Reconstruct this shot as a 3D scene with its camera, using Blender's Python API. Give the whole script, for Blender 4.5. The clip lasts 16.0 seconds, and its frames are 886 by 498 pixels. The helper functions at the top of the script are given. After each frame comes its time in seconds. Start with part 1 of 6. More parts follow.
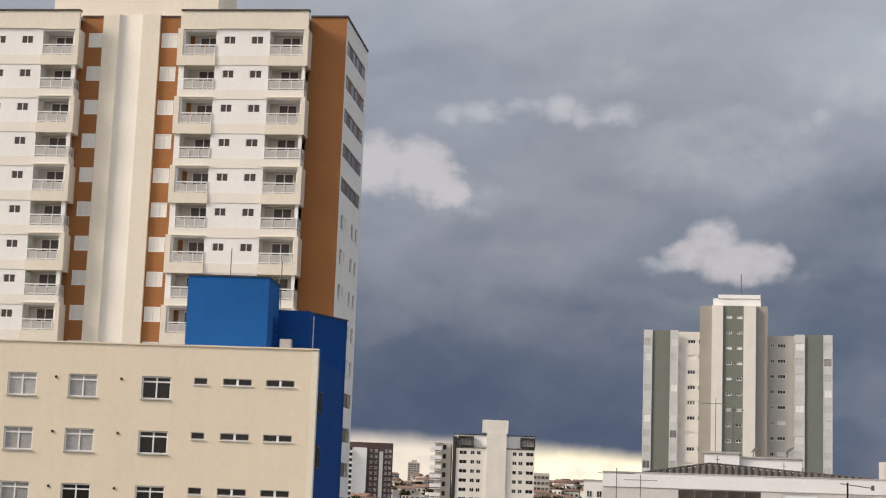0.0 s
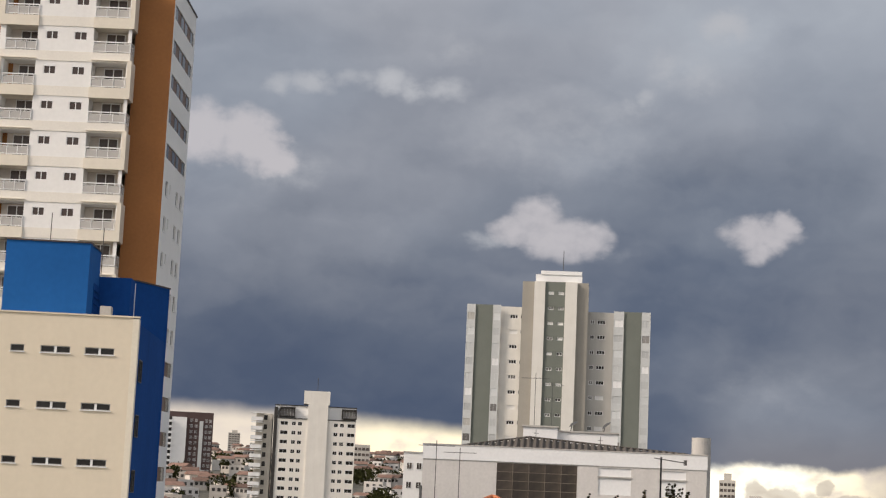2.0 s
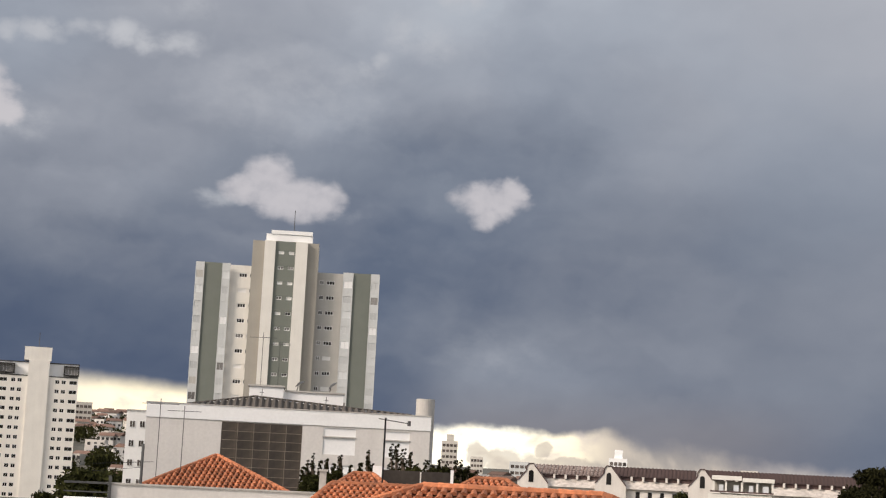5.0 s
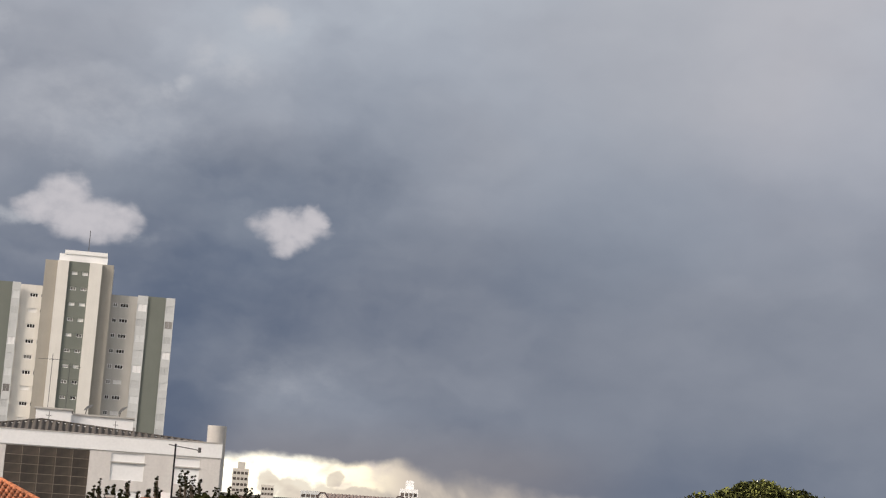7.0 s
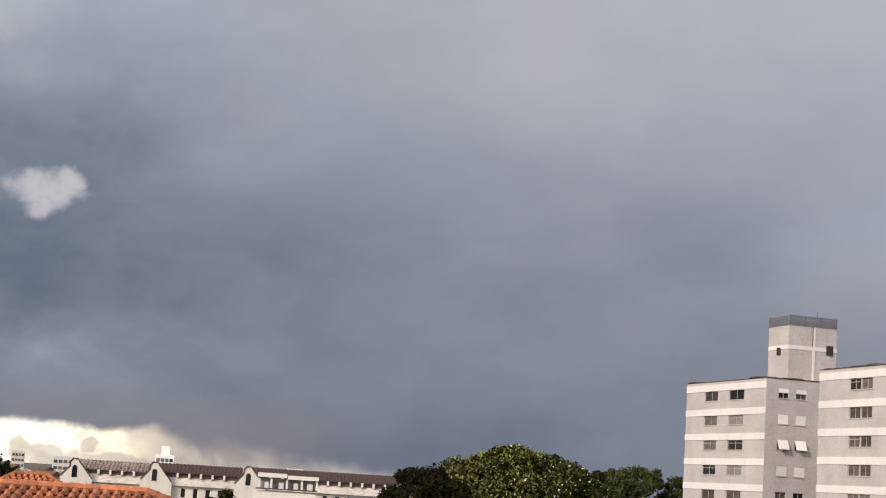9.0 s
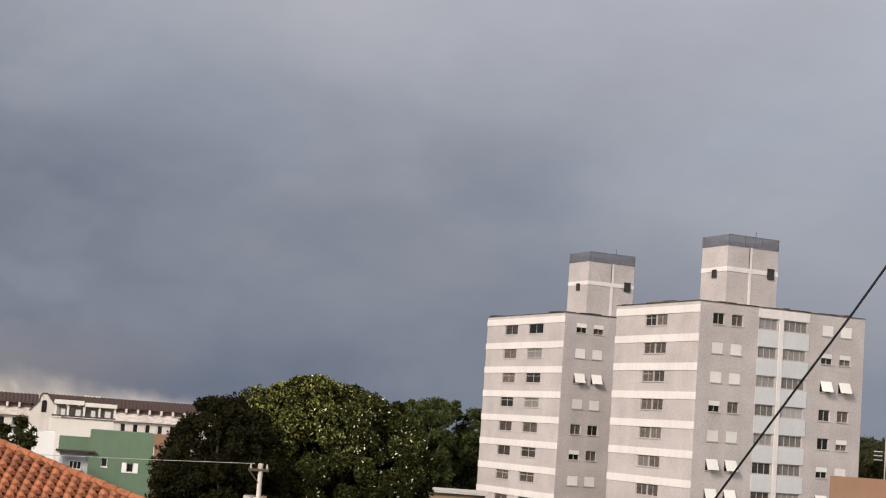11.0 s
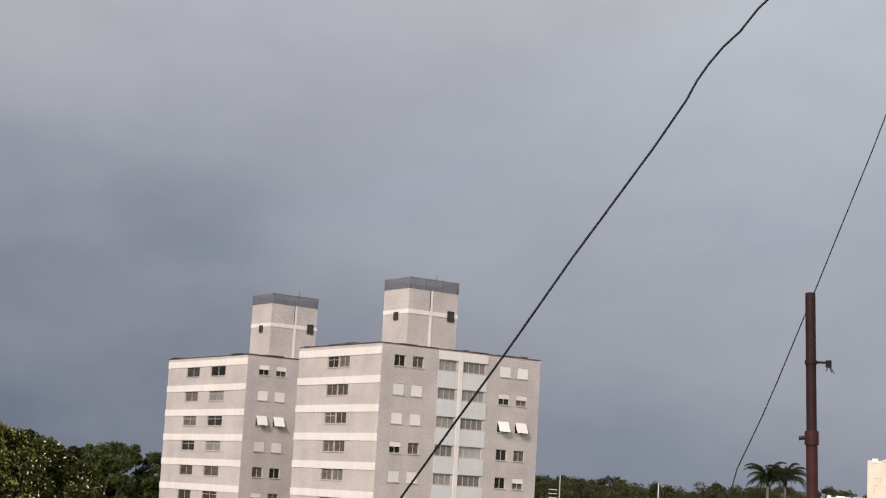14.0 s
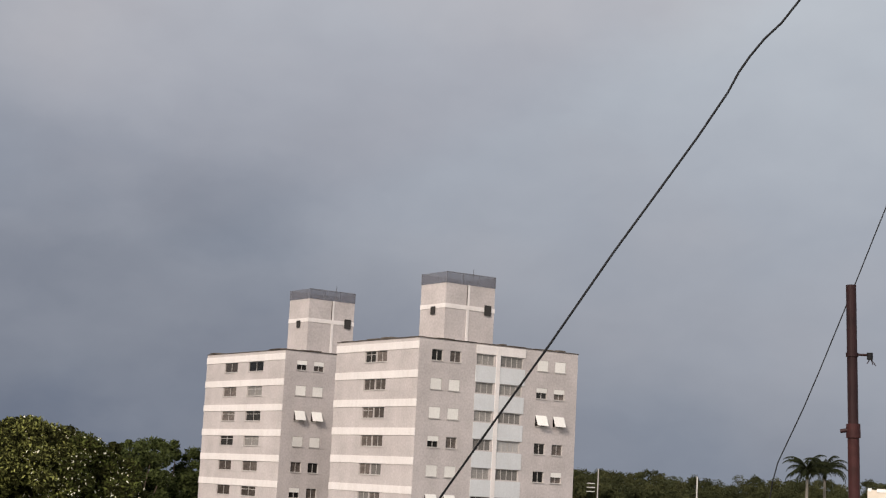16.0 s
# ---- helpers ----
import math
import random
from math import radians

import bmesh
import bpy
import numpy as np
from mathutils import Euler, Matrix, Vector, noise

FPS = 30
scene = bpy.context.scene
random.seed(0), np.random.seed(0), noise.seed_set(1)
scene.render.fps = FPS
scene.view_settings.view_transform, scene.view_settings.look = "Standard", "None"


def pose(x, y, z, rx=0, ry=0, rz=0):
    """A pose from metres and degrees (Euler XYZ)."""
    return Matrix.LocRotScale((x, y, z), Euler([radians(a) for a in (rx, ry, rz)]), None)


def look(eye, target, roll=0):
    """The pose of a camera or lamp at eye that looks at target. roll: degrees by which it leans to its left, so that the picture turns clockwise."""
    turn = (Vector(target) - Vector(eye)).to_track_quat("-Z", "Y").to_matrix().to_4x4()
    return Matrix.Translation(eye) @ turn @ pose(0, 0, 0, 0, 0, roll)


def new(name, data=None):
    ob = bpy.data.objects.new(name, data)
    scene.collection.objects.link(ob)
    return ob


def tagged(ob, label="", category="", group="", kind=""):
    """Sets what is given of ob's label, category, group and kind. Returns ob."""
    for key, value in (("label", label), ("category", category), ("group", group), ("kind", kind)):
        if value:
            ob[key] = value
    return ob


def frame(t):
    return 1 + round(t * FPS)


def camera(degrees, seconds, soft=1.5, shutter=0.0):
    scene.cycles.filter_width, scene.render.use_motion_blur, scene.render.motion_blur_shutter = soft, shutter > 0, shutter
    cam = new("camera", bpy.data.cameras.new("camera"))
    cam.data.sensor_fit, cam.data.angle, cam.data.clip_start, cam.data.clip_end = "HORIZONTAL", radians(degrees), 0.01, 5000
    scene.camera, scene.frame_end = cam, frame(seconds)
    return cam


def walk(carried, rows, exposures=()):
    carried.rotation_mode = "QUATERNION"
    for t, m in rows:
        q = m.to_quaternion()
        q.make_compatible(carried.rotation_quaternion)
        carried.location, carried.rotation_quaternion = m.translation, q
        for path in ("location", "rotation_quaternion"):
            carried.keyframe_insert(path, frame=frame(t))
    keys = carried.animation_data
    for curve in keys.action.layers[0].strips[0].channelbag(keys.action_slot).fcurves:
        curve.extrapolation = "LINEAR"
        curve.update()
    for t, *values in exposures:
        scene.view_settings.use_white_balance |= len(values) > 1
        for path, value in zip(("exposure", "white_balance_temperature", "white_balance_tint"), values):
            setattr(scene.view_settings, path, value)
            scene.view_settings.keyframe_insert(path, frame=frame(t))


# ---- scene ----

EYE = 10.0  # height of the balcony camera over the street
cam = camera(29.554, 16.0, soft=1.2)


def aim(t, yaw, pitch, roll):
    """The camera's pose from its turn to the left of north, its tilt up and its lean; the arms swing it a little as it turns."""
    a, b = radians(yaw), radians(pitch)
    swing = float(np.interp(t, (0, 3.7, 5.8, 9.2, 11.3, 12, 12.5, 13, 13.8, 15.3, 16), (-0.20, -0.18, -0.16, -0.12, -0.08, -0.062, -0.047, -0.022, 0, 0, -0.018)))
    eye = Vector((swing * 0.9, -swing * 0.44, EYE))
    return look(eye, eye + Vector((-math.sin(a) * math.cos(b), math.cos(a) * math.cos(b), math.sin(b))), roll)


TURNS = [(0, 24.532, 8.928, 2.114),
        (0.5, 24.566, 9.043, 2.055),
        (1, 23.527, 8.876, 2.092),
        (1.5, 20.967, 8.264, 2.076),
        (2, 18.495, 8.214, 2.585),
        (2.5, 17.089, 8.183, 2.827),
        (3, 15.459, 8.077, 3.116),
        (3.5, 13.941, 8.224, 3.167),
        (3.7, 13.227, 7.925, 3.084),
        (5.8, 7.072, 7.309, 2.981),
        (6, 6.487, 7.409, 2.999),
        (6.5, 4.260, 7.537, 3.232),
        (7, 2.346, 8.696, 3.883),
        (7.5, -0.441, 9.452, 3.899),
        (8, -2.130, 9.100, 4.050),
        (8.5, -4.229, 8.636, 3.790),
        (9, -5.936, 8.052, 3.590),
        (9.2, -6.915, 7.648, 3.628),
        (11.3, -13.902, 5.958, 4.007),
        (11.5, -14.775, 5.851, 3.874),
        (12, -16.764, 6.453, 3.887),
        (12.5, -19.022, 7.042, 3.851),
        (13, -21.435, 7.894, 3.622),
        (13.5, -22.562, 8.092, 3.368),
        (13.8, -23.079, 8.284, 3.284),
        (14, -23.467, 8.272, 3.231),
        (14.5, -24.576, 8.007, 3.135),
        (15, -24.934, 7.986, 3.204),
        (15.5, -24.324, 7.614, 3.147),
        (16, -22.223, 8.011, 3.038)]
walk(cam, [(t, aim(t, a, b, c)) for t, a, b, c in TURNS],
     exposures=[(0, 0.02), (1, 0.0), (2, -0.07), (2.5, -0.04), (3.5, 0.04), (7, 0.05), (9, 0.02), (11.5, 0.03), (13, 0.01), (16, 0.0)])

# ---- sky and sun ----
world = bpy.data.worlds.new("storm_sky")
scene.world = world
world.use_nodes = True
wt = world.node_tree
wt.nodes.clear()


def wnode(kind):
    return wt.nodes.new(kind)


def wval(socket, v):
    if isinstance(v, (int, float)):
        socket.default_value = v
    elif isinstance(v, tuple):
        socket.default_value = v if len(v) == 3 else (*v, 1)[:4]
    else:
        wt.links.new(v, socket)


def wm(op, a, b=0.0, c=0.0):
    n = wnode("ShaderNodeMath")
    n.operation = op
    for s, v in zip(n.inputs, (a, b, c)):
        wval(s, v)
    return n.outputs[0]


def wmix(fac, a, b):
    n = wnode("ShaderNodeMix")
    n.data_type = "RGBA"
    wval(n.inputs[0], fac)
    for s, v in ((n.inputs[6], a), (n.inputs[7], b)):
        if isinstance(v, tuple):
            s.default_value = (*v, 1)
        else:
            wt.links.new(v, s)
    return n.outputs[2]


def wstep(v, lo, hi):
    n = wnode("ShaderNodeMapRange")
    n.interpolation_type = "SMOOTHSTEP"
    for s, x in zip(n.inputs, (v, lo, hi, 0.0, 1.0)):
        wval(s, x)
    return n.outputs[0]


def wcurve(v, points, lo, hi):
    """A value that runs through the given (position, value) pairs."""
    n = wnode("ShaderNodeFloatCurve")
    curve = n.mapping.curves[0]
    n.mapping.use_clip = False
    pts = [((p - lo) / (hi - lo), y) for p, y in points]
    curve.points[0].location, curve.points[1].location = pts[0], pts[-1]
    for p in pts[1:-1]:
        curve.points.new(*p)
    n.mapping.update()
    wval(n.inputs[1], wm("DIVIDE", wm("SUBTRACT", v, lo), hi - lo))
    return n.outputs[0]


def wnoise(x, y, sx, sy, detail=5.0, seed=0.0, rough=0.55):
    c = wnode("ShaderNodeCombineXYZ")
    wval(c.inputs[0], wm("MULTIPLY", x, sx)), wval(c.inputs[1], wm("MULTIPLY", y, sy))
    c.inputs[2].default_value = seed
    n = wnode("ShaderNodeTexNoise")
    wt.links.new(c.outputs[0], n.inputs["Vector"])
    n.inputs["Scale"].default_value, n.inputs["Detail"].default_value = 1.0, detail
    n.inputs["Roughness"].default_value = rough
    return n.outputs[0]


coord = wnode("ShaderNodeTexCoord")
split = wnode("ShaderNodeSeparateXYZ")
wt.links.new(coord.outputs["Generated"], split.inputs[0])
DX, DY, DZ = split.outputs
AZ = wm("MULTIPLY", wm("ARCTAN2", DX, DY), 57.29578)  # degrees to the right of north
EL = wm("MULTIPLY", wm("ARCSINE", DZ), 57.29578)

# storm deck: slate blue, darkest in a bank over the western horizon, paler and greyer to the east and overhead
broad = wnoise(AZ, EL, 0.10, 0.16, 4.0, 3.0, 0.5)
fine = wnoise(AZ, EL, 0.32, 0.48, 5.0, 8.0, 0.5)
lift = wm("ADD", EL, wm("MULTIPLY", wm("SUBTRACT", broad, 0.5), wm("SUBTRACT", 10.0, wm("MULTIPLY", wstep(AZ, -10.0, 2.0), 4.0))))
lift = wm("ADD", lift, wm("MULTIPLY", wm("SUBTRACT", fine, 0.5), wm("SUBTRACT", 3.6, wm("MULTIPLY", wstep(AZ, -10.0, 2.0), 1.6))))
floor_lift = wcurve(AZ, [(-45, 0.0), (-17, 0.2), (-10, 2.8), (-2, 5.0), (8, 5.6), (18, 6.8), (28, 9.0), (45, 10.5)], -45, 45)
lift = wm("ADD", lift, wm("MULTIPLY", floor_lift, wm("SUBTRACT", 1.0, wm("DIVIDE", EL, 26.0))))
mist = wm("MULTIPLY", wm("EXPONENT", wm("MULTIPLY", wm("POWER", wm("DIVIDE", wm("ADD", AZ, 6.0), 4.5), 2.0), -1.0)), wm("SUBTRACT", 1.0, wstep(EL, 3.0, 7.0)))
lift = wm("ADD", lift, wm("MULTIPLY", mist, 3.3))
ramp = wnode("ShaderNodeValToRGB")
wval(ramp.inputs[0], wm("DIVIDE", lift, 24.0))
SHADES = [(0.05, (0.082, 0.108, 0.172)), (0.20, (0.122, 0.148, 0.208)), (0.34, (0.200, 0.222, 0.275)), (0.50, (0.280, 0.300, 0.352)),
          (0.72, (0.385, 0.402, 0.450)), (1.0, (0.52, 0.54, 0.58))]
el = ramp.color_ramp.elements
el[0].position, el[0].color = SHADES[0][0], (*SHADES[0][1], 1)
el[1].position, el[1].color = SHADES[-1][0], (*SHADES[-1][1], 1)
for p, c in SHADES[1:-1]:
    el.new(p).color = (*c, 1)
deck = ramp.outputs[0]

# folds of the deck, paler (+) or darker (-): azimuth, height, half widths, softness of the rim, amount
FOLDS = [(-14.6, 12.3, 4.0, 1.9, 0.75, 2.6), (-10.6, 15.2, 3.8, 2.0, 1.0, 3.1), (-24.5, 15.2, 5.5, 0.9, 1.0, -2.0), (-4.5, 12.8, 3.8, 2.8, 1.0, -1.5), (-21.7, 8.5, 3.0, 1.1, 1.0, 1.7), (-21.4, 6.4, 2.4, 1.1, 1.0, 0.9),
         (-7.4, 10.9, 4.4, 1.8, 1.0, -2.8), (-10.6, 7.3, 2.2, 2.2, 1.0, -0.8), (2.6, 4.2, 4.6, 3.6, 1.0, 1.4), (-1.6, 5.2, 3.2, 2.6, 1.0, 1.3), (-25.5, 7.8, 4.0, 2.6, 1.0, 1.1), 
         (9.6, 13.2, 4.0, 2.6, 1.0, 1.5), (9.5, 6.6, 3.5, 1.5, 1.0, -0.7), (15.0, 9.0, 4.0, 2.4, 1.0, -1.5), (13.5, 1.0, 5.0, 1.5, 1.0, 1.0)]
drift_x = wm("MULTIPLY", wm("SUBTRACT", wnoise(AZ, EL, 0.30, 0.40, 5.0, 14.0, 0.6), 0.5), 3.0)
drift_y = wm("MULTIPLY", wm("SUBTRACT", wnoise(AZ, EL, 0.30, 0.40, 5.0, 71.0, 0.6), 0.5), 2.0)
FX, FY = wm("ADD", AZ, drift_x), wm("ADD", EL, drift_y)
for a, e, w, h, soft, amount in FOLDS:
    r2 = wm("ADD", wm("POWER", wm("DIVIDE", wm("SUBTRACT", FX, a), w), 2.0), wm("POWER", wm("DIVIDE", wm("SUBTRACT", FY, e), h), 2.0))
    lift = wm("ADD", lift, wm("MULTIPLY", wstep(wm("SUBTRACT", 1.15, r2), 0.0, soft * 1.15), amount))

# a wedge of paler mist under the belt, its top falling to the east
wedge = wm("SUBTRACT", wm("SUBTRACT", 4.35, wm("MULTIPLY", wm("ABSOLUTE", wm("ADD", FX, 7.4)), 0.30)), FY)
wedge = wm("MULTIPLY", wm("MULTIPLY", wstep(wedge, -0.15, 0.9), wstep(AZ, -10.5, -8.0)), wm("SUBTRACT", 1.0, wstep(AZ, -2.5, 3.0)))
lift = wm("ADD", lift, wm("MULTIPLY", wedge, 1.5))

# a darker belt hangs in the middle of the deck, a paler sheet with a slanting edge to the east
belt = wm("MULTIPLY", wm("EXPONENT", wm("MULTIPLY", wm("POWER", wm("DIVIDE", wm("ADD", AZ, 4.0), 10.0), 2.0), -1.0)), wm("EXPONENT", wm("MULTIPLY", wm("POWER", wm("DIVIDE", wm("SUBTRACT", EL, 7.6), 4.0), 2.0), -1.0)))
lift = wm("SUBTRACT", lift, wm("MULTIPLY", belt, 4.6))
slant = wm("MULTIPLY", wstep(wm("SUBTRACT", FX, wm("MULTIPLY", FY, 1.64)), 0.5, 6.5), wstep(wm("ADD", EL, wm("MULTIPLY", wm("SUBTRACT", AZ, 20.0), 0.25)), 4.5, 9.5))
lift = wm("ADD", lift, wm("MULTIPLY", slant, wm("MULTIPLY", wstep(AZ, 14.0, 19.0), 1.9)))
# light from above catches the upper sides of the folds
relief = wm("SUBTRACT", wnoise(FX, FY, 0.34, 0.5, 3.0, 31.0, 0.5), wnoise(wm("ADD", FX, 0.2), wm("SUBTRACT", FY, 0.45), 0.34, 0.5, 3.0, 31.0, 0.5))
west_side = wm("ADD", 0.35, wm("MULTIPLY", wm("SUBTRACT", 1.0, wstep(AZ, -8.0, 4.0)), 0.65))
lift = wm("ADD", lift, wm("MULTIPLY", wm("MULTIPLY", relief, west_side), 5.0))
wval(ramp.inputs[0], wm("DIVIDE", lift, 24.0))
tint = wnoise(AZ, EL, 0.07, 0.12, 3.0, 90.0, 0.5)
blue = wnode("ShaderNodeMix")
blue.data_type, blue.blend_type = "RGBA", "MULTIPLY"
wval(blue.inputs[0], wstep(tint, 0.35, 0.65))
wt.links.new(deck, blue.inputs[6])
blue.inputs[7].default_value = (0.965, 1.0, 1.025, 1)
rose = wnode("ShaderNodeMix")
rose.data_type, rose.blend_type = "RGBA", "MULTIPLY"
wval(rose.inputs[0], wm("MULTIPLY", wm("MULTIPLY", wstep(AZ, 4.0, 10.0), wm("SUBTRACT", 1.0, slant)), wstep(FY, 7.0, 12.0)))
wt.links.new(blue.outputs[2], rose.inputs[6])
rose.inputs[7].default_value = (1.035, 1.0, 0.99, 1)
deck = rose.outputs[2]

# small bright cumulus scraps before the deck, each of a few puffs: azimuth, height, half widths
PUFFS = [(-15.3, 9.20, 1.0, 0.95), (-14.4, 8.75, 1.40, 0.80), (-13.4, 8.60, 0.90, 0.70), (-16.1, 8.90, 0.95, 0.55), (-14.6, 8.25, 1.3, 0.50),
         (-8.0, 8.95, 1.15, 0.66), (-7.2, 8.95, 0.95, 0.70), (-6.8, 9.35, 0.5, 0.5), (-7.7, 8.4, 0.75, 0.6),
         (-27.2, 11.7, 1.8, 1.0), (-25.6, 11.75, 1.25, 0.95), (-24.9, 11.3, 1.0, 0.8), (-24.4, 10.9, 0.8, 0.55)]
WISPS = [(-24.4, 13.5, 0.6, 0.35, 0.55), (-23.3, 13.65, 0.8, 0.40, 0.65), (-21.7, 13.85, 0.9, 0.35, 0.5), (-20.6, 13.80, 0.6, 0.45, 0.8), (-19.8, 13.55, 0.7, 0.45, 0.7), (-18.7, 13.65, 0.9, 0.4, 0.65), (-18.4, 14.9, 1.2, 0.5, 0.3),
         (-12.1, 13.25, 0.6, 0.35, 0.45), (-11.7, 13.55, 0.35, 0.4, 0.5), (-12.7, 13.1, 0.6, 0.3, 0.3), (-9.0, 16.0, 0.9, 0.6, 0.7), (-11.0, 14.5, 0.7, 0.6, 0.45), (-9.8, 14.2, 0.9, 0.7, 0.4), (-14.6, 12.3, 4.0, 1.7, 0.25), (-7.3, 3.8, 2.4, 0.9, 0.15), (-24.0, 10.7, 1.5, 0.8, 0.4),
         (-12.5, 8.25, 0.7, 0.3, 0.2), (-16.9, 8.60, 1.0, 0.32, 0.5)]
wob_x = wm("MULTIPLY", wm("SUBTRACT", wnoise(AZ, EL, 0.9, 1.1, 3.0, 21.0, 0.5), 0.5), 0.9)
wob_y = wm("MULTIPLY", wm("SUBTRACT", wnoise(AZ, EL, 0.9, 1.1, 3.0, 47.0, 0.5), 0.5), 0.7)
PX, PY = wm("ADD", AZ, wob_x), wm("ADD", EL, wob_y)
billow = wm("SUBTRACT", wnoise(AZ, EL, 1.1, 1.5, 7.0, 63.0, 0.58), 0.5)
shine = wm("SUBTRACT", wnoise(AZ, EL, 1.1, 1.3, 5.0, 57.0, 0.55), wnoise(wm("ADD", AZ, 0.12), wm("SUBTRACT", EL, 0.22), 1.1, 1.3, 5.0, 57.0, 0.55))


def bump_at(a, e, w, h):
    """One where a puff has its middle, falling to nought at its rim."""
    r2 = wm("ADD", wm("POWER", wm("DIVIDE", wm("SUBTRACT", PX, a), w), 2.0), wm("POWER", wm("DIVIDE", wm("SUBTRACT", PY, e), h), 2.0))
    return wm("SUBTRACT", 1.0, r2)


thick = crest = None
for a, e, w, h in PUFFS:
    b = bump_at(a, e, w, h)
    c = wm("SUBTRACT", wm("DIVIDE", wm("SUBTRACT", PY, e), h), wm("MULTIPLY", wm("SUBTRACT", 1.0, wm("MAXIMUM", b, -3.0)), 0.6))
    thick = b if thick is None else wm("MAXIMUM", thick, b)
    crest = c if crest is None else wm("MAXIMUM", crest, c)
# the puffs thin out towards their undersides
body = wm("ADD", thick, wm("MULTIPLY", wm("MINIMUM", crest, 0.25), 0.45))
cover = wm("MULTIPLY", wstep(wm("ADD", body, wm("MULTIPLY", billow, 1.7)), -0.40, 0.95), 0.90)
veils = None
for a, e, w, h, k in WISPS:
    b = wm("MULTIPLY", wm("MAXIMUM", bump_at(a, e, w * 1.3, h * 1.3), 0.0), k)
    veils = b if veils is None else wm("MAXIMUM", veils, b)
veils = wm("MULTIPLY", wm("MULTIPLY", veils, wstep(wm("ADD", wm("MULTIPLY", billow, 1.6), veils), -0.1, 0.7)), 1.25)
deck = wmix(veils, deck, (0.50, 0.51, 0.545))
glow = wstep(wm("ADD", wm("MULTIPLY", crest, 0.28), wm("ADD", wm("MULTIPLY", shine, 1.3), wm("MULTIPLY", thick, 0.20))), -0.80, 0.50)
deck = wmix(cover, deck, wmix(glow, (0.36, 0.36, 0.40), (0.575, 0.55, 0.575)))

# the clear strip under the deck, bright where the evening light comes through
edge = wcurve(AZ, [(-40, 2.9), (-27, 2.62), (-21, 2.40), (-17.9, 2.2), (-9, 1.22), (-7, 1.28), (-5.3, 1.18), (-4, 1.32), (-2.4, 1.10), (-0.5, 1.0), (1.4, 0.6), (4.2, 0.35), (10, -0.6)], -40, 10)
rag = wm("MULTIPLY", wm("SUBTRACT", wnoise(AZ, EL, 0.7, 0.9, 5.0, 5.0, 0.5), 0.5), wm("ADD", 0.35, wm("MULTIPLY", wstep(AZ, -16.0, -8.0), 0.55)))
under = wm("SUBTRACT", wm("ADD", edge, rag), EL)
gap = wstep(under, -0.22, wm("ADD", wm("SUBTRACT", 0.55, wm("MULTIPLY", wstep(AZ, -16.0, -10.0), 0.35)), wm("MULTIPLY", wstep(AZ, -5.0, 0.0), 0.55)))
warm = wcurve(AZ, [(-40, 0.1), (-27, 0.15), (-22, 0.35), (-19, 0.95), (-14, 0.9), (-8, 1.0), (-4.6, 0.8), (-2.5, 0.25), (2, 0.0), (10, 0.0)], -40, 10)
low = wnoise(AZ, EL, 0.8, 1.3, 4.0, 33.0, 0.5)
strip = wmix(wm("MULTIPLY", warm, wstep(low, 0.20, 0.60)), (0.80, 0.70, 0.62), (1.40, 1.22, 0.86))
white_gap = wm("MULTIPLY", wstep(AZ, -12.0, -9.0), wm("SUBTRACT", 1.0, wstep(AZ, -7.5, -4.0)))
strip = wmix(wm("MULTIPLY", white_gap, wstep(low, 0.30, 0.60)), strip, (1.5, 1.42, 1.2))
# grey scud drifting in the bright strip
SCUD = [(-7.7, 0.30, 0.45, 0.70), (-6.8, 0.15, 0.75, 0.55), (-5.5, 0.70, 0.28, 0.26), (-4.6, 0.22, 1.3, 0.28), (-5.8, 0.1, 0.7, 0.45)]
scud = None
for a, e, w, h in SCUD:
    b = bump_at(a + 0.05, e, w, h)
    scud = b if scud is None else wm("MAXIMUM", scud, b)
scud = wm("MULTIPLY", wstep(wm("ADD", scud, wm("MULTIPLY", billow, 2.2)), -0.15, 0.6), 0.7)
strip = wmix(scud, strip, (0.56, 0.49, 0.42))
# veils of rain hanging through the strip
rain = wnoise(wm("ADD", AZ, wm("MULTIPLY", EL, 0.35)), EL, 0.9, 0.5, 4.0, 9.0, 0.5)
curtain = wm("MULTIPLY", wstep(AZ, -4.6, -2.8), wm("SUBTRACT", 1.0, wstep(AZ, 0.8, 2.6)))
strip = wmix(wm("MULTIPLY", curtain, 0.85), strip, wmix(wstep(rain, 0.35, 0.65), (0.31, 0.285, 0.275), (0.60, 0.52, 0.44)))
deck = wmix(wm("MULTIPLY", wm("SUBTRACT", 1.0, wstep(EL, 1.2, 3.2)), wm("MULTIPLY", wstep(AZ, -12.0, -7.0), wm("SUBTRACT", 0.55, wm("MULTIPLY", wstep(AZ, 0.0, 6.0), 0.55)))), deck, (0.235, 0.215, 0.225))
view = wmix(gap, deck, strip)

# behind the camera the storm ends and hazy open sky lights the fronts
nishita = wnode("ShaderNodeTexSky")
nishita.sky_type, nishita.sun_disc, nishita.sun_elevation, nishita.sun_rotation = "NISHITA", False, radians(32), radians(232)
nishita.dust_density = 4.0
veil = wnode("ShaderNodeMix")
veil.data_type, veil.blend_type = "RGBA", "MULTIPLY"
veil.inputs[0].default_value = 1.0
wt.links.new(nishita.outputs[0], veil.inputs[6])
veil.inputs[7].default_value = (0.15, 0.15, 0.15, 1)
haze = wmix(wstep(wnoise(DX, DY, 3.0, 3.0, 4.0, 2.0), 0.35, 0.7), veil.outputs[2], (1.42, 1.30, 1.20))
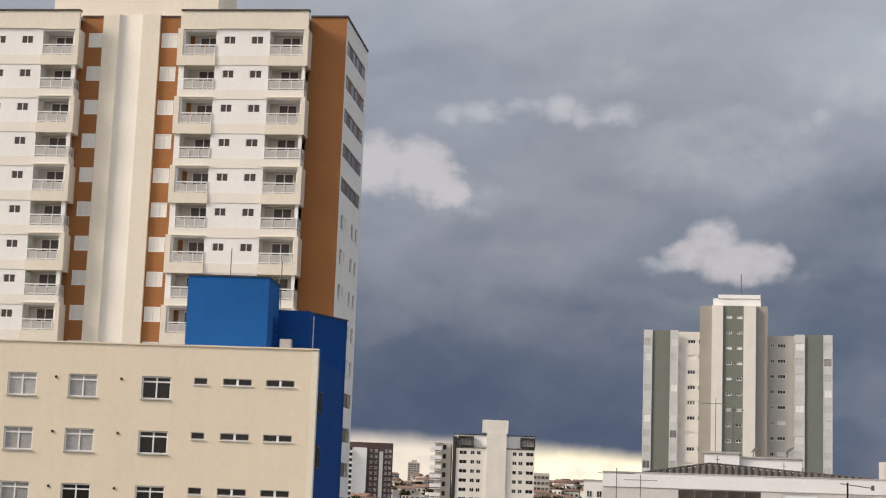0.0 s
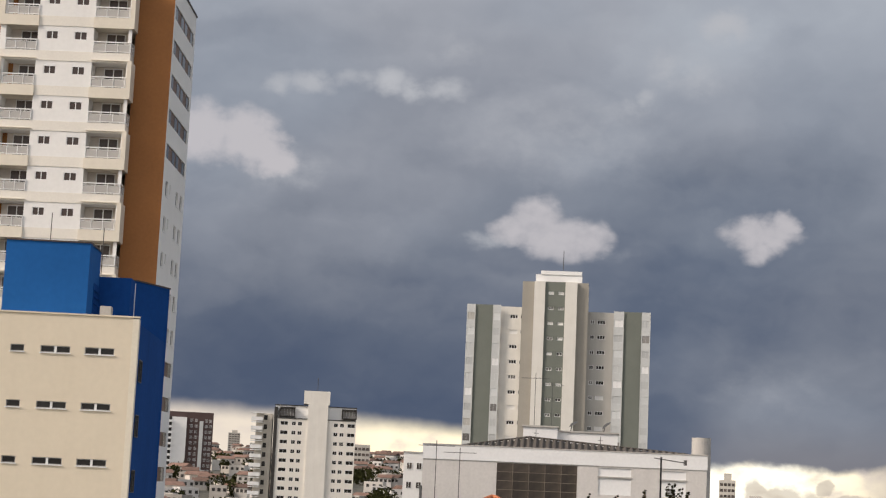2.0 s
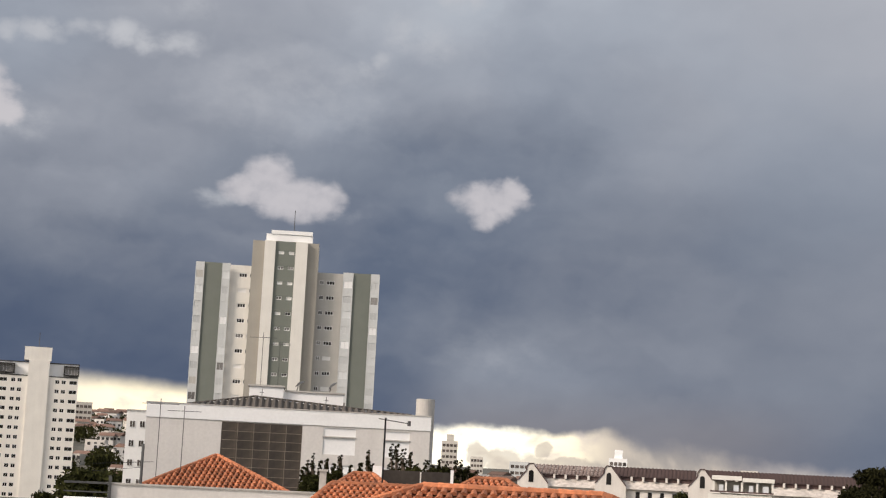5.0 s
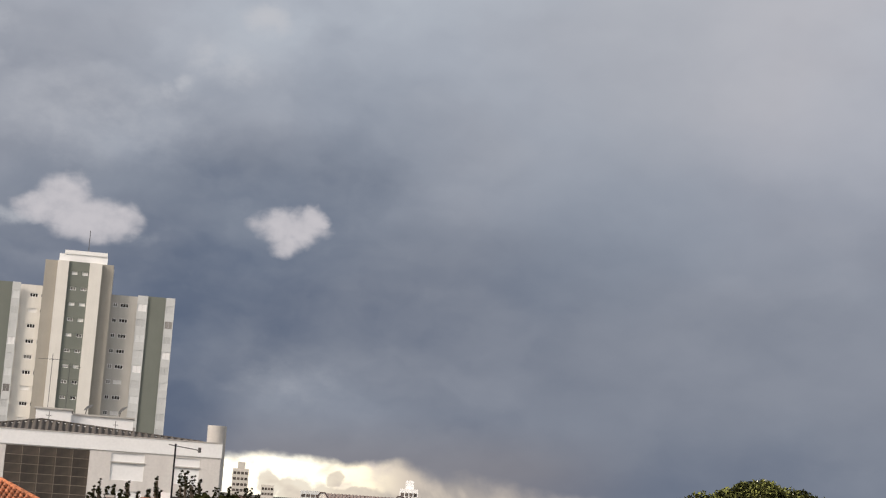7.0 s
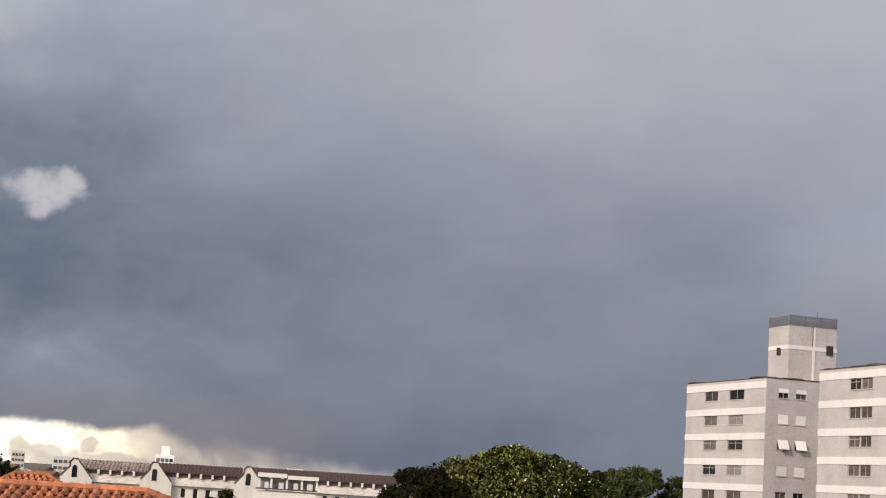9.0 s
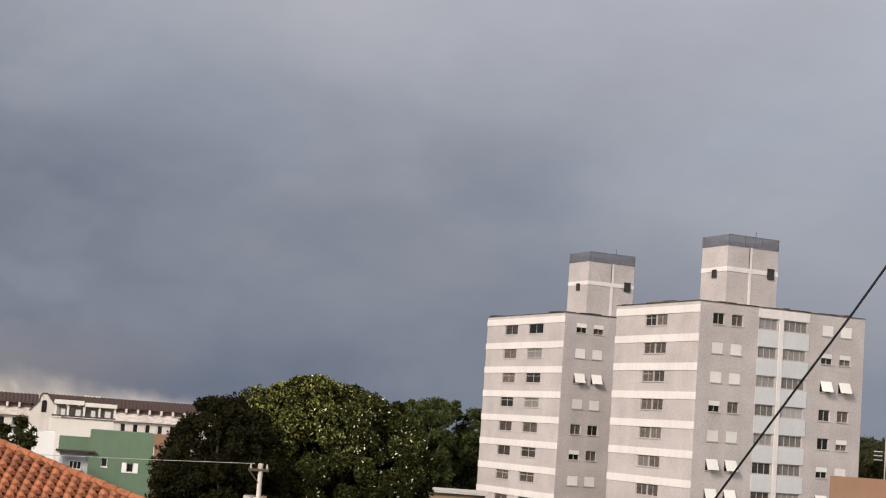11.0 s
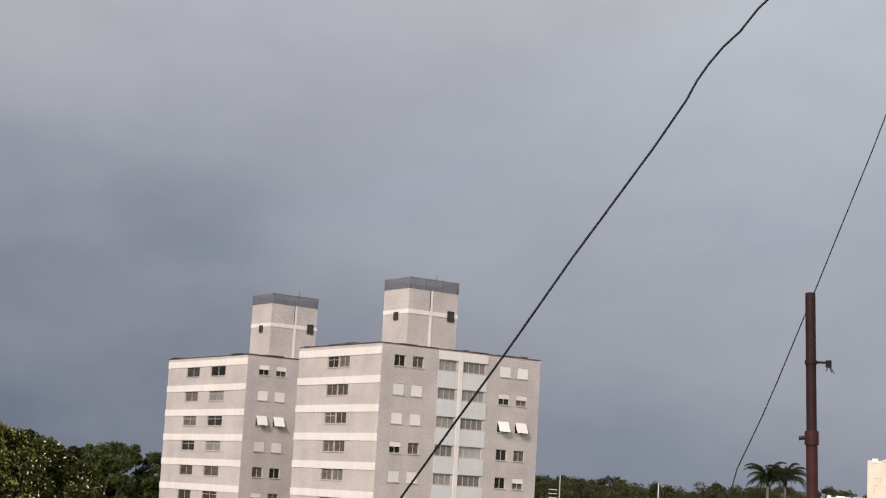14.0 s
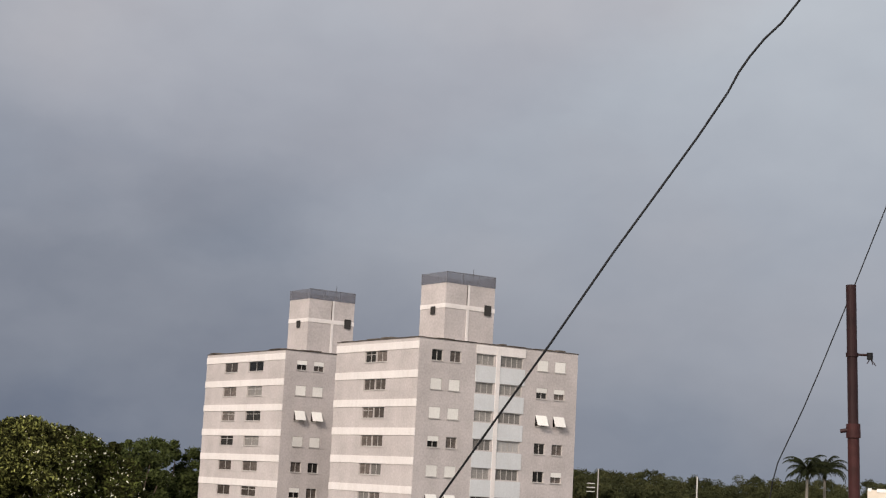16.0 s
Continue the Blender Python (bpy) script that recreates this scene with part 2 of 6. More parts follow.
rear = wstep(wm("ADD", wm("SUBTRACT", wm("MULTIPLY", DX, 0.75), DY), wm("MULTIPLY", wm("SUBTRACT", broad, 0.5), 0.1)), -0.15, 0.55)
sky = wmix(rear, view, haze)
back = wnode("ShaderNodeBackground")
wt.links.new(sky, back.inputs[0])
back.inputs[1].default_value = 1.0
out = wnode("ShaderNodeOutputWorld")
wt.links.new(back.outputs[0], out.inputs[0])

sun = new("sun", bpy.data.lights.new("sun", "SUN"))
sun.data.energy, sun.data.angle, sun.data.color = 3.9, radians(14), (1.0, 0.865, 0.755)
sun.matrix_world = look((-70, -55, 60), (0, 0, 0))

# ---- materials ----


def material(name, colour, rough=0.85, metal=0.0, vary=0.10, grain=6.0, stain=0.0, stain_colour=(0.2, 0.18, 0.15), bump=0.0, spec=0.4, per_object=0.0, islands=0.0):
    """A procedural surface: fine grain, broad patches, rain streaks, relief, and tints from piece to piece. grain: grains a metre."""
    mat = bpy.data.materials.new(name)
    mat.use_nodes = True
    nt = mat.node_tree
    bsdf = nt.nodes["Principled BSDF"]
    bsdf.inputs["Roughness"].default_value, bsdf.inputs["Metallic"].default_value = rough, metal
    bsdf.inputs["Specular IOR Level"].default_value = spec
    tc = nt.nodes.new("ShaderNodeTexCoord")

    def noise_at(scale, detail, stretch=(1, 1, 1)):
        mp = nt.nodes.new("ShaderNodeMapping")
        mp.inputs["Scale"].default_value = stretch
        nt.links.new(tc.outputs["Object"], mp.inputs[0])
        n = nt.nodes.new("ShaderNodeTexNoise")
        nt.links.new(mp.outputs[0], n.inputs["Vector"])
        n.inputs["Scale"].default_value, n.inputs["Detail"].default_value = scale, detail
        return n.outputs[0]

    def scaled(v, lo, hi):
        n = nt.nodes.new("ShaderNodeMapRange")
        nt.links.new(v, n.inputs[0])
        n.inputs[1].default_value, n.inputs[2].default_value = 0.3, 0.7
        n.inputs[3].default_value, n.inputs[4].default_value = lo, hi
        return n.outputs[0]

    def times(a, b):
        n = nt.nodes.new("ShaderNodeMath")
        n.operation = "MULTIPLY"
        nt.links.new(a, n.inputs[0]), nt.links.new(b, n.inputs[1])
        return n.outputs[0]

    fine_n = noise_at(grain, 6.0)
    tone = times(scaled(fine_n, 1 - vary, 1 + vary), scaled(noise_at(0.35, 4.0), 1 - vary, 1 + vary))
    if per_object:
        info = nt.nodes.new("ShaderNodeObjectInfo")
        n = nt.nodes.new("ShaderNodeMapRange")
        nt.links.new(info.outputs["Random"], n.inputs[0])
        n.inputs[3].default_value, n.inputs[4].default_value = 1 - per_object, 1 + per_object
        tone = times(tone, n.outputs[0])
    if islands:
        geo = nt.nodes.new("ShaderNodeNewGeometry")
        n = nt.nodes.new("ShaderNodeMapRange")
        nt.links.new(geo.outputs["Random Per Island"], n.inputs[0])
        n.inputs[3].default_value, n.inputs[4].default_value = 1 - islands, 1 + islands
        tone = times(tone, n.outputs[0])
    scale = nt.nodes.new("ShaderNodeVectorMath")
    scale.operation = "SCALE"
    scale.inputs[0].default_value = colour
    nt.links.new(tone, scale.inputs["Scale"])
    col = scale.outputs[0]
    if stain:
        streak = noise_at(1.0, 5.0, (1.6, 1.6, 0.12))
        spots = noise_at(0.6, 6.0)
        amount = times(scaled(streak, -0.3, 1.0), scaled(spots, 0.2, 1.0))
        n = nt.nodes.new("ShaderNodeMath")
        n.operation, n.use_clamp = "MULTIPLY", True
        nt.links.new(amount, n.inputs[0])
        n.inputs[1].default_value = stain
        mix = nt.nodes.new("ShaderNodeMix")
        mix.data_type = "RGBA"
        nt.links.new(n.outputs[0], mix.inputs[0]), nt.links.new(col, mix.inputs[6])
        mix.inputs[7].default_value = (*stain_colour, 1)
        col = mix.outputs[2]
    nt.links.new(col, bsdf.inputs["Base Color"])
    if bump:
        b = nt.nodes.new("ShaderNodeBump")
        b.inputs["Strength"].default_value, b.inputs["Distance"].default_value = 0.6, bump
        nt.links.new(fine_n, b.inputs["Height"])
        nt.links.new(b.outputs[0], bsdf.inputs["Normal"])
    return mat


CREAM = material("cream_render", (0.735, 0.65, 0.51), vary=0.02, grain=3, stain=0.08, stain_colour=(0.45, 0.37, 0.26), bump=0.01)
TOWER_CREAM = material("tower_cream_render", (0.73, 0.675, 0.575), vary=0.03, grain=3, stain=0.08, stain_colour=(0.45, 0.40, 0.32))
TOWER_WHITE = material("tower_white_render", (0.80, 0.79, 0.77), vary=0.025, grain=3, stain=0.06, stain_colour=(0.5, 0.47, 0.42))
RUST = material("rust_orange_render", (0.305, 0.130, 0.043), vary=0.06, grain=4, stain=0.12, stain_colour=(0.22, 0.09, 0.03))
BROWN_TRIM = material("dark_brown_coping", (0.06, 0.045, 0.04), rough=0.6, vary=0.1)
WHITE = material("white_paint", (0.80, 0.80, 0.79), rough=0.6, vary=0.03)
WHITE_METAL = material("white_metal", (0.78, 0.78, 0.77), rough=0.4, vary=0.03)
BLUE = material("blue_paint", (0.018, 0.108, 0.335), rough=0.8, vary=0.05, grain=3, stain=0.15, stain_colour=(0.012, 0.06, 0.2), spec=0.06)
GLASS = material("dark_window_glass", (0.016, 0.015, 0.014), rough=0.15, vary=0.2, spec=0.35, per_object=0.5)
GLASS_GREY = material("curtained_window_glass", (0.22, 0.21, 0.20), rough=0.12, vary=0.2, spec=0.35, per_object=0.4)
GLASS_BROWN = material("brown_shaded_glass", (0.095, 0.080, 0.072), rough=0.2, vary=0.35, grain=3, spec=0.35, per_object=0.5)
TAR = material("tarred_roof_edge", (0.085, 0.072, 0.062), rough=0.9, vary=0.3, grain=2, stain=0.4, stain_colour=(0.22, 0.19, 0.16))
ALUMINIUM = material("dull_aluminium_frame", (0.42, 0.40, 0.385), rough=0.5, vary=0.08)
STRIP_PANE = material("pale_strip_panel", (0.56, 0.575, 0.57), rough=0.35, vary=0.06, per_object=0.2)
# white for real blinds and shutters, and for panes with painted sky reflection
GLASS_BRIGHT = material("white_blind_and_reflection", (0.72, 0.71, 0.68), rough=0.35, vary=0.06, per_object=0.1)
BROWN_PANEL = material("brown_window_panel", (0.15, 0.085, 0.055), rough=0.5, vary=0.12)
# darker than the bay walls: the recess shade is put into the colour
INNER_SHADED = material("shaded_inner_render", (0.64, 0.585, 0.53), vary=0.05)
SAGE = material("sage_green_render", (0.160, 0.175, 0.152), vary=0.05, stain=0.1, stain_colour=(0.1, 0.11, 0.08))
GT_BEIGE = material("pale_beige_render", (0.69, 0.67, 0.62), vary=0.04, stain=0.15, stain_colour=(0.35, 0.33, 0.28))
# beige darkened for turned-away flanks and an inner wall, shade in the colour
GT_FLANK = material("shaded_taupe_render", (0.33, 0.31, 0.27), vary=0.05, stain=0.15, stain_colour=(0.2, 0.18, 0.14))
GT_STRIP = material("light_grey_render", (0.54, 0.555, 0.55), vary=0.05, stain=0.1)
# greyer beige that carries the right wing's shade in its colour
GT_SHADED = material("shaded_warm_grey_render", (0.47, 0.455, 0.42), vary=0.05, stain=0.15)
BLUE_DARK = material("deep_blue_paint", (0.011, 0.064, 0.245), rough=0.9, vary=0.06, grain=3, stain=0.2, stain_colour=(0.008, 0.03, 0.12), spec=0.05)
TOWER_BAND = material("tower_pale_band", (0.77, 0.735, 0.665), vary=0.03, stain=0.08, stain_colour=(0.5, 0.46, 0.4))
GROUT = material("pale_brown_grout", (0.30, 0.255, 0.20), vary=0.15)
POLE_TOP = material("blackened_steel", (0.022, 0.0095, 0.0105), rough=0.6, vary=0.2, spec=0.2)
SMOKED = material("smoked_brown_glass", (0.062, 0.040, 0.032), rough=0.3, vary=0.2, spec=0.5)
GREY_BLOCK = material("pebbledash_grey", (0.465, 0.43, 0.425), vary=0.12, grain=5, stain=0.14, stain_colour=(0.25, 0.225, 0.20), bump=0.02)
GREY_BAND = material("pale_band_paint", (0.71, 0.68, 0.67), vary=0.05, stain=0.25, stain_colour=(0.45, 0.40, 0.36))
GREY_BALCONY = material("pale_blue_grey_panel", (0.56, 0.58, 0.60), vary=0.05, stain=0.2, stain_colour=(0.4, 0.4, 0.4))
SOOT = material("weathered_grey_render", (0.45, 0.43, 0.40), vary=0.08, stain=0.4, stain_colour=(0.2, 0.19, 0.17))
WAREHOUSE = material("grey_white_render", (0.63, 0.605, 0.575), vary=0.05, stain=0.25, stain_colour=(0.33, 0.31, 0.29))
PANEL_DARK = material("dark_slate_panel", (0.034, 0.027, 0.022), rough=0.5, vary=0.45, grain=2.5, stain=0.9, stain_colour=(0.16, 0.125, 0.09), per_object=0.45)
TILE = material("terracotta_tile", (0.37, 0.132, 0.060), rough=0.8, vary=0.22, grain=8, stain=0.4, stain_colour=(0.16, 0.08, 0.045), per_object=0.28, islands=0.28)
# terracotta darkened so the gaps between tiles hold painted shade
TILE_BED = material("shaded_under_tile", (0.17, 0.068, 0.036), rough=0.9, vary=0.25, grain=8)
TILE_DARK = material("weathered_brown_roof_tile", (0.060, 0.034, 0.029), rough=0.85, vary=0.2, stain=0.3, stain_colour=(0.07, 0.05, 0.045), islands=0.25)
TILE_PATCHY = material("patched_brown_roof_tile", (0.10, 0.06, 0.05), rough=0.85, vary=0.25, grain=1.2, stain=1.0, stain_colour=(0.50, 0.45, 0.41), per_object=0.3)
FIBRE = material("grey_fibre_cement_sheet", (0.085, 0.075, 0.066), rough=0.9, vary=0.2, stain=0.6, stain_colour=(0.08, 0.07, 0.06))
STEEL_DARK = material("dark_galvanised_steel", (0.10, 0.10, 0.10), rough=0.55, metal=0.6, vary=0.2)
RUST_POLE = material("red_oxide_steel", (0.036, 0.012, 0.012), rough=0.6, metal=0.0, vary=0.3, grain=14, stain=0.5, stain_colour=(0.035, 0.02, 0.02), spec=0.2)
CABLE = material("black_cable_sheath", (0.012, 0.013, 0.015), rough=0.6, vary=0.1, spec=0.15)
CURTAIN = material("drawn_grey_curtain", (0.36, 0.355, 0.35), rough=0.5, vary=0.1, per_object=0.25)
MESH_GREY = material("grey_guard_mesh", (0.17, 0.175, 0.20), rough=0.7, vary=0.15)
NETTING = material("fine_grey_netting", (0.15, 0.155, 0.185), rough=0.8, vary=0.1)
NETTING.node_tree.nodes["Principled BSDF"].inputs["Alpha"].default_value = 0.52
PALM_TRUNK = material("grey_palm_bark", (0.20, 0.18, 0.155), vary=0.2, grain=3, bump=0.02)
PALM_LEAF = material("dark_palm_leaf", (0.013, 0.016, 0.006), rough=0.8, vary=0.2, spec=0.08)
BARK = material("bark", (0.10, 0.075, 0.055), rough=0.95, vary=0.3, grain=8, bump=0.05)
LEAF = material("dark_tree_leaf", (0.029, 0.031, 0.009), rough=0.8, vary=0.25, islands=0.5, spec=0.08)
# two lighter leaf tones with sunlight put into their colour
LEAF_SUNNY = material("sunlit_green_leaf", (0.058, 0.070, 0.018), rough=0.8, vary=0.2, islands=0.5, spec=0.08)
LEAF_LIGHT = material("sunlit_yellow_green_leaf", (0.165, 0.175, 0.052), rough=0.8, vary=0.2, islands=0.5, spec=0.08)
LEAF_FAR = material("far_wood_leaf", (0.038, 0.042, 0.019), rough=0.8, vary=0.25, islands=0.25, spec=0.06)
LEAF_MID = material("mid_green_leaf", (0.048, 0.060, 0.020), rough=0.8, vary=0.2, islands=0.5, spec=0.08)
WORN_SHEET = material("worn_pale_roof_sheet", (0.50, 0.46, 0.42), vary=0.22, grain=1.5, stain=0.6, stain_colour=(0.2, 0.16, 0.13))
DARK_BOARD = material("dark_weathered_board", (0.026, 0.021, 0.018), vary=0.3, grain=5, stain=0.5, stain_colour=(0.09, 0.075, 0.06))
LEAF_OLIVE = material("olive_far_leaf", (0.050, 0.052, 0.023), rough=0.8, vary=0.2, islands=0.25, spec=0.06)
# brown-green leaf with some shade in its colour
LEAF_DEEP = material("shaded_brown_green_leaf", (0.016, 0.016, 0.006), rough=0.8, vary=0.2, islands=0.5, spec=0.06)
TAN = material("tan_wall_paint", (0.22, 0.165, 0.115), vary=0.08, stain=0.3, stain_colour=(0.16, 0.12, 0.09))
BLOSSOM = material("white_blossom", (0.80, 0.78, 0.62), rough=0.7, vary=0.1, islands=0.2)
LAWN = material("street_and_yard_ground", (0.10, 0.095, 0.08), rough=0.95, vary=0.3, grain=0.5, stain=0.4, stain_colour=(0.05, 0.065, 0.03))
PAINT_GREEN = material("leaf_green_wall_paint", (0.125, 0.188, 0.125), vary=0.06, stain=0.3, stain_colour=(0.06, 0.11, 0.065))
SALMON = material("salmon_brown_wall", (0.25, 0.150, 0.100), vary=0.08, stain=0.3, stain_colour=(0.2, 0.12, 0.08))
BROWN_TOWER = material("brown_violet_render", (0.085, 0.055, 0.052), vary=0.06)
PALE_FAR = material("far_pale_render", (0.55, 0.52, 0.47), vary=0.08, per_object=0.22)
PALE_YELLOW = material("pale_cream_parapet", (0.655, 0.605, 0.53), vary=0.07, grain=4, stain=0.45, stain_colour=(0.42, 0.34, 0.22))
TILE_FAR = material("far_muted_roof_tile", (0.17, 0.105, 0.080), rough=0.9, vary=0.2, per_object=0.45)
FAR_WALL = material("far_weathered_wall", (0.52, 0.48, 0.43), vary=0.12, per_object=0.45)
LODGE_WHITE = material("aged_white_render", (0.62, 0.585, 0.54), vary=0.06, stain=0.3, stain_colour=(0.36, 0.32, 0.28))
DARK_OPEN = material("dark_opening", (0.035, 0.032, 0.03), rough=0.7, vary=0.2)

# ---- building helpers ----


def thing(name, m, label, category, group=""):
    ob = new(name)
    ob.empty_display_size = 1.0
    ob.matrix_basis = m
    return tagged(ob, label, category, group)


def mesh_of(name, bm, mat, smooth=False):
    data = bpy.data.meshes.new(name)
    bm.normal_update()
    bm.to_mesh(data)
    bm.free()
    data.materials.append(mat)
    if smooth:
        for p in data.polygons:
            p.use_smooth = True
    return data


def put(name, data, parent, m=None, label="", kind=""):
    ob = new(name, data)
    ob.parent = parent
    if m is not None:
        ob.matrix_basis = m
    return tagged(ob, label, kind=kind)


def part(name, bm, mat, parent, label="", m=None, kind="", smooth=False):
    return put(name, mesh_of(name, bm, mat, smooth), parent, m, label, kind)


def box(bm, x0, x1, y0, y1, z0, z1, m=None):
    vs = [bm.verts.new(v) for v in ((x0, y0, z0), (x1, y0, z0), (x1, y1, z0), (x0, y1, z0), (x0, y0, z1), (x1, y0, z1), (x1, y1, z1), (x0, y1, z1))]
    if m is not None:
        for v in vs:
            v.co = m @ v.co
    for f in ((3, 2, 1, 0), (4, 5, 6, 7), (0, 1, 5, 4), (1, 2, 6, 5), (2, 3, 7, 6), (3, 0, 4, 7)):
        bm.faces.new([vs[i] for i in f])
    return bm


def boxes(*sizes):
    bm = bmesh.new()
    for s in sizes:
        box(bm, *s)
    return bm


def tube(bm, a, b, r0, r1=None, n=8):
    """A round bar from a to b."""
    a, b = Vector(a), Vector(b)
    r1 = r0 if r1 is None else r1
    q = (b - a).to_track_quat("Z", "Y")
    rings = []
    for p, r in ((a, r0), (b, r1)):
        rings.append([bm.verts.new(p + q @ Vector((r * math.cos(i * math.tau / n), r * math.sin(i * math.tau / n), 0))) for i in range(n)])
    for i in range(n):
        bm.faces.new((rings[0][i], rings[0][(i + 1) % n], rings[1][(i + 1) % n], rings[1][i]))
    bm.faces.new(rings[0][::-1]), bm.faces.new(rings[1])
    return bm


def prism(bm, outline, z0, z1):
    lo, hi = [bm.verts.new((x, y, z0)) for x, y in outline], [bm.verts.new((x, y, z1)) for x, y in outline]
    n = len(outline)
    for i in range(n):
        bm.faces.new((lo[i], lo[(i + 1) % n], hi[(i + 1) % n], hi[i]))
    bm.faces.new(lo[::-1]), bm.faces.new(hi)
    return bm


def sheet(x0, x1, z0, z1, holes, depth=0.22, y=0.0):
    """A wall face towards -y with rectangular holes (x0, x1, z0, z1) that go depth metres in; a fifth value gives a hole its own depth and a back."""
    bm = bmesh.new()
    xs = sorted({round(v, 4) for v in (x0, x1, *[c for h in holes for c in h[:2]]) if x0 <= v <= x1})
    zs = sorted({round(v, 4) for v in (z0, z1, *[c for h in holes for c in h[2:4]]) if z0 <= v <= z1})
    verts = {}

    def at(x, yy, z):
        k = (round(x, 4), round(yy, 4), round(z, 4))
        if k not in verts:
            verts[k] = bm.verts.new(k)
        return verts[k]

    grid = np.ones((len(xs), len(zs)), bool)
    for h in holes:
        for i, x in enumerate(xs[:-1]):
            if h[0] - 1e-3 <= x < h[1] - 1e-3:
                for j, z in enumerate(zs[:-1]):
                    if h[2] - 1e-3 <= z < h[3] - 1e-3:
                        grid[i, j] = False
    for i in range(len(xs) - 1):
        for j in range(len(zs) - 1):
            if grid[i, j]:
                bm.faces.new((at(xs[i], y, zs[j]), at(xs[i + 1], y, zs[j]), at(xs[i + 1], y, zs[j + 1]), at(xs[i], y, zs[j + 1])))
    for h in holes:
        a, b, c, d = h[:4]
        deep = y + (h[4] if len(h) > 4 else depth)
        p = [at(*v) for v in ((a, y, c), (b, y, c), (b, y, d), (a, y, d))] + [bm.verts.new(v) for v in ((a, deep, c), (b, deep, c), (b, deep, d), (a, deep, d))]
        for f in ((0, 4, 5, 1), (1, 5, 6, 2), (2, 6, 7, 3), (3, 7, 4, 0)):
            bm.faces.new([p[k] for k in f])
        if len(h) > 4:
            bm.faces.new([p[k] for k in (4, 5, 6, 7)][::-1]).normal_flip()
    return bm


FRONT = Matrix.Identity(4)


def right_side(x, y=0.0):
    """Turns a front into the side that faces +x; its own x then runs to the back."""
    return pose(x, y, 0, 0, 0, 90)


def left_side(x, y=0.0):
    """Turns a front into the side that faces -x; its own x then runs to the front."""
    return pose(x, y, 0, 0, 0, -90)


KEPT = {}


def window(parent, m, w, h, x, z, pane=None, cols=2, transom=0.0, bar=0.05, frame_mat=None, inset=0.12, sill=True, name="window", label=""):
    """A window unit with its lower left corner at x, z of a front turned by m: a frame with bars, a pane in each field and a sill."""
    pane, frame_mat = pane or GLASS, frame_mat or WHITE_METAL
    key = (round(w, 2), round(h, 2), cols, transom, bar, frame_mat.name, sill)
    if key not in KEPT:
        fields = []
        for i in range(cols):
            xa = bar if i == 0 else i * w / cols + bar / 2
            xb = w - bar if i == cols - 1 else (i + 1) * w / cols - bar / 2
            if transom:
                fields += [(xa, xb, bar, h * transom - bar / 2), (xa, xb, h * transom + bar / 2, h - bar)]
            else:
                fields.append((xa, xb, bar, h - bar))
        bm = sheet(0, w, 0, h, fields, depth=0.06, y=-0.03)
        KEPT[key, "sill"] = mesh_of("sill", boxes((-0.08, w + 0.08, -abs(inset) - 0.06, 0.0, -0.07, -0.004)), frame_mat) if sill else None
        pb = boxes((bar * 0.5, w - bar * 0.5, 0.012, 0.03, bar * 0.5, h - bar * 0.5))
        KEPT[key] = mesh_of("window_frame", bm, frame_mat), pb
        KEPT[key, "panes"] = {}
        pb_data = bpy.data.meshes.new("pane")
        pb.to_mesh(pb_data)
        pb.free()
        KEPT[key] = KEPT[key][0], pb_data
    frame_data, pane_data = KEPT[key]
    shades = KEPT[key, "panes"]
    if pane.name not in shades:
        d = pane_data.copy()
        d.materials.append(pane)
        shades[pane.name] = d
    ob = put(name, frame_data, parent, m @ pose(x, inset, z), label)
    put("pane", shades[pane.name], ob)
    if sill:
        put("sill", KEPT[key, "sill"], ob)
    return ob


def spot(az, dist, up=0.0):
    """The place at an azimuth to the right of north and a distance from the camera."""
    return Vector((dist * math.sin(radians(az)), dist * math.cos(radians(az)), up))

# ---- ground: one sheet, flat round the street, rising to the ridge beyond ----


def land(x, y):
    d, az = math.hypot(x, y), math.degrees(math.atan2(x, y))
    rise = min(max((d - 260) / 1300, 0.0), 1.0)
    west = min(max((-10 - az) / 6, 0.0), 1.0)
    dip = -9.0 * math.exp(-((d - 480) / 190) ** 2) * west
    return rise * rise * (3 - 2 * rise) * (6 + 31 * west) + dip + (1.5 * rise * noise.noise((x / 160, y / 160, 0.3)) if d > 200 else 0)


RINGS = [0, 15, 40, 70, 100, 140, 190, 240, 300, 360, 430, 500, 580, 670, 780, 900, 1040, 1200, 1400, 1650, 2000, 2600, 3400, 4800]
verts, faces = [], []
for r in RINGS:
    for k in range(96):
        a = k * math.tau / 96
        verts.append((r * math.sin(a), r * math.cos(a), land(r * math.sin(a), r * math.cos(a))))
for i in range(len(RINGS) - 1):
    for k in range(96):
        faces.append((i * 96 + k, i * 96 + (k + 1) % 96, (i + 1) * 96 + (k + 1) % 96, (i + 1) * 96 + k)[::-1])
data = bpy.data.meshes.new("ground")
data.from_pydata(verts, [], faces)
data.materials.append(LAWN)
for p in data.polygons:
    p.use_smooth = True
tagged(new("ground", data), "dull earth and asphalt between the houses, rising to a ridge", "ground", kind="structure")

# ---- orange and cream apartment tower ----
tower = thing("apartment_tower", pose(-62.0, 115.4, 0, 0, 0, 17.6), "tall cream, white and rust-orange apartment tower with stacked balconies", "apartment building")
TOP, STOREY = 49.15, 2.8
FLOORS = 17
RUST_X = ((-2.96, 0.0), (-15.37, -13.3), (-22.0, -20.13))
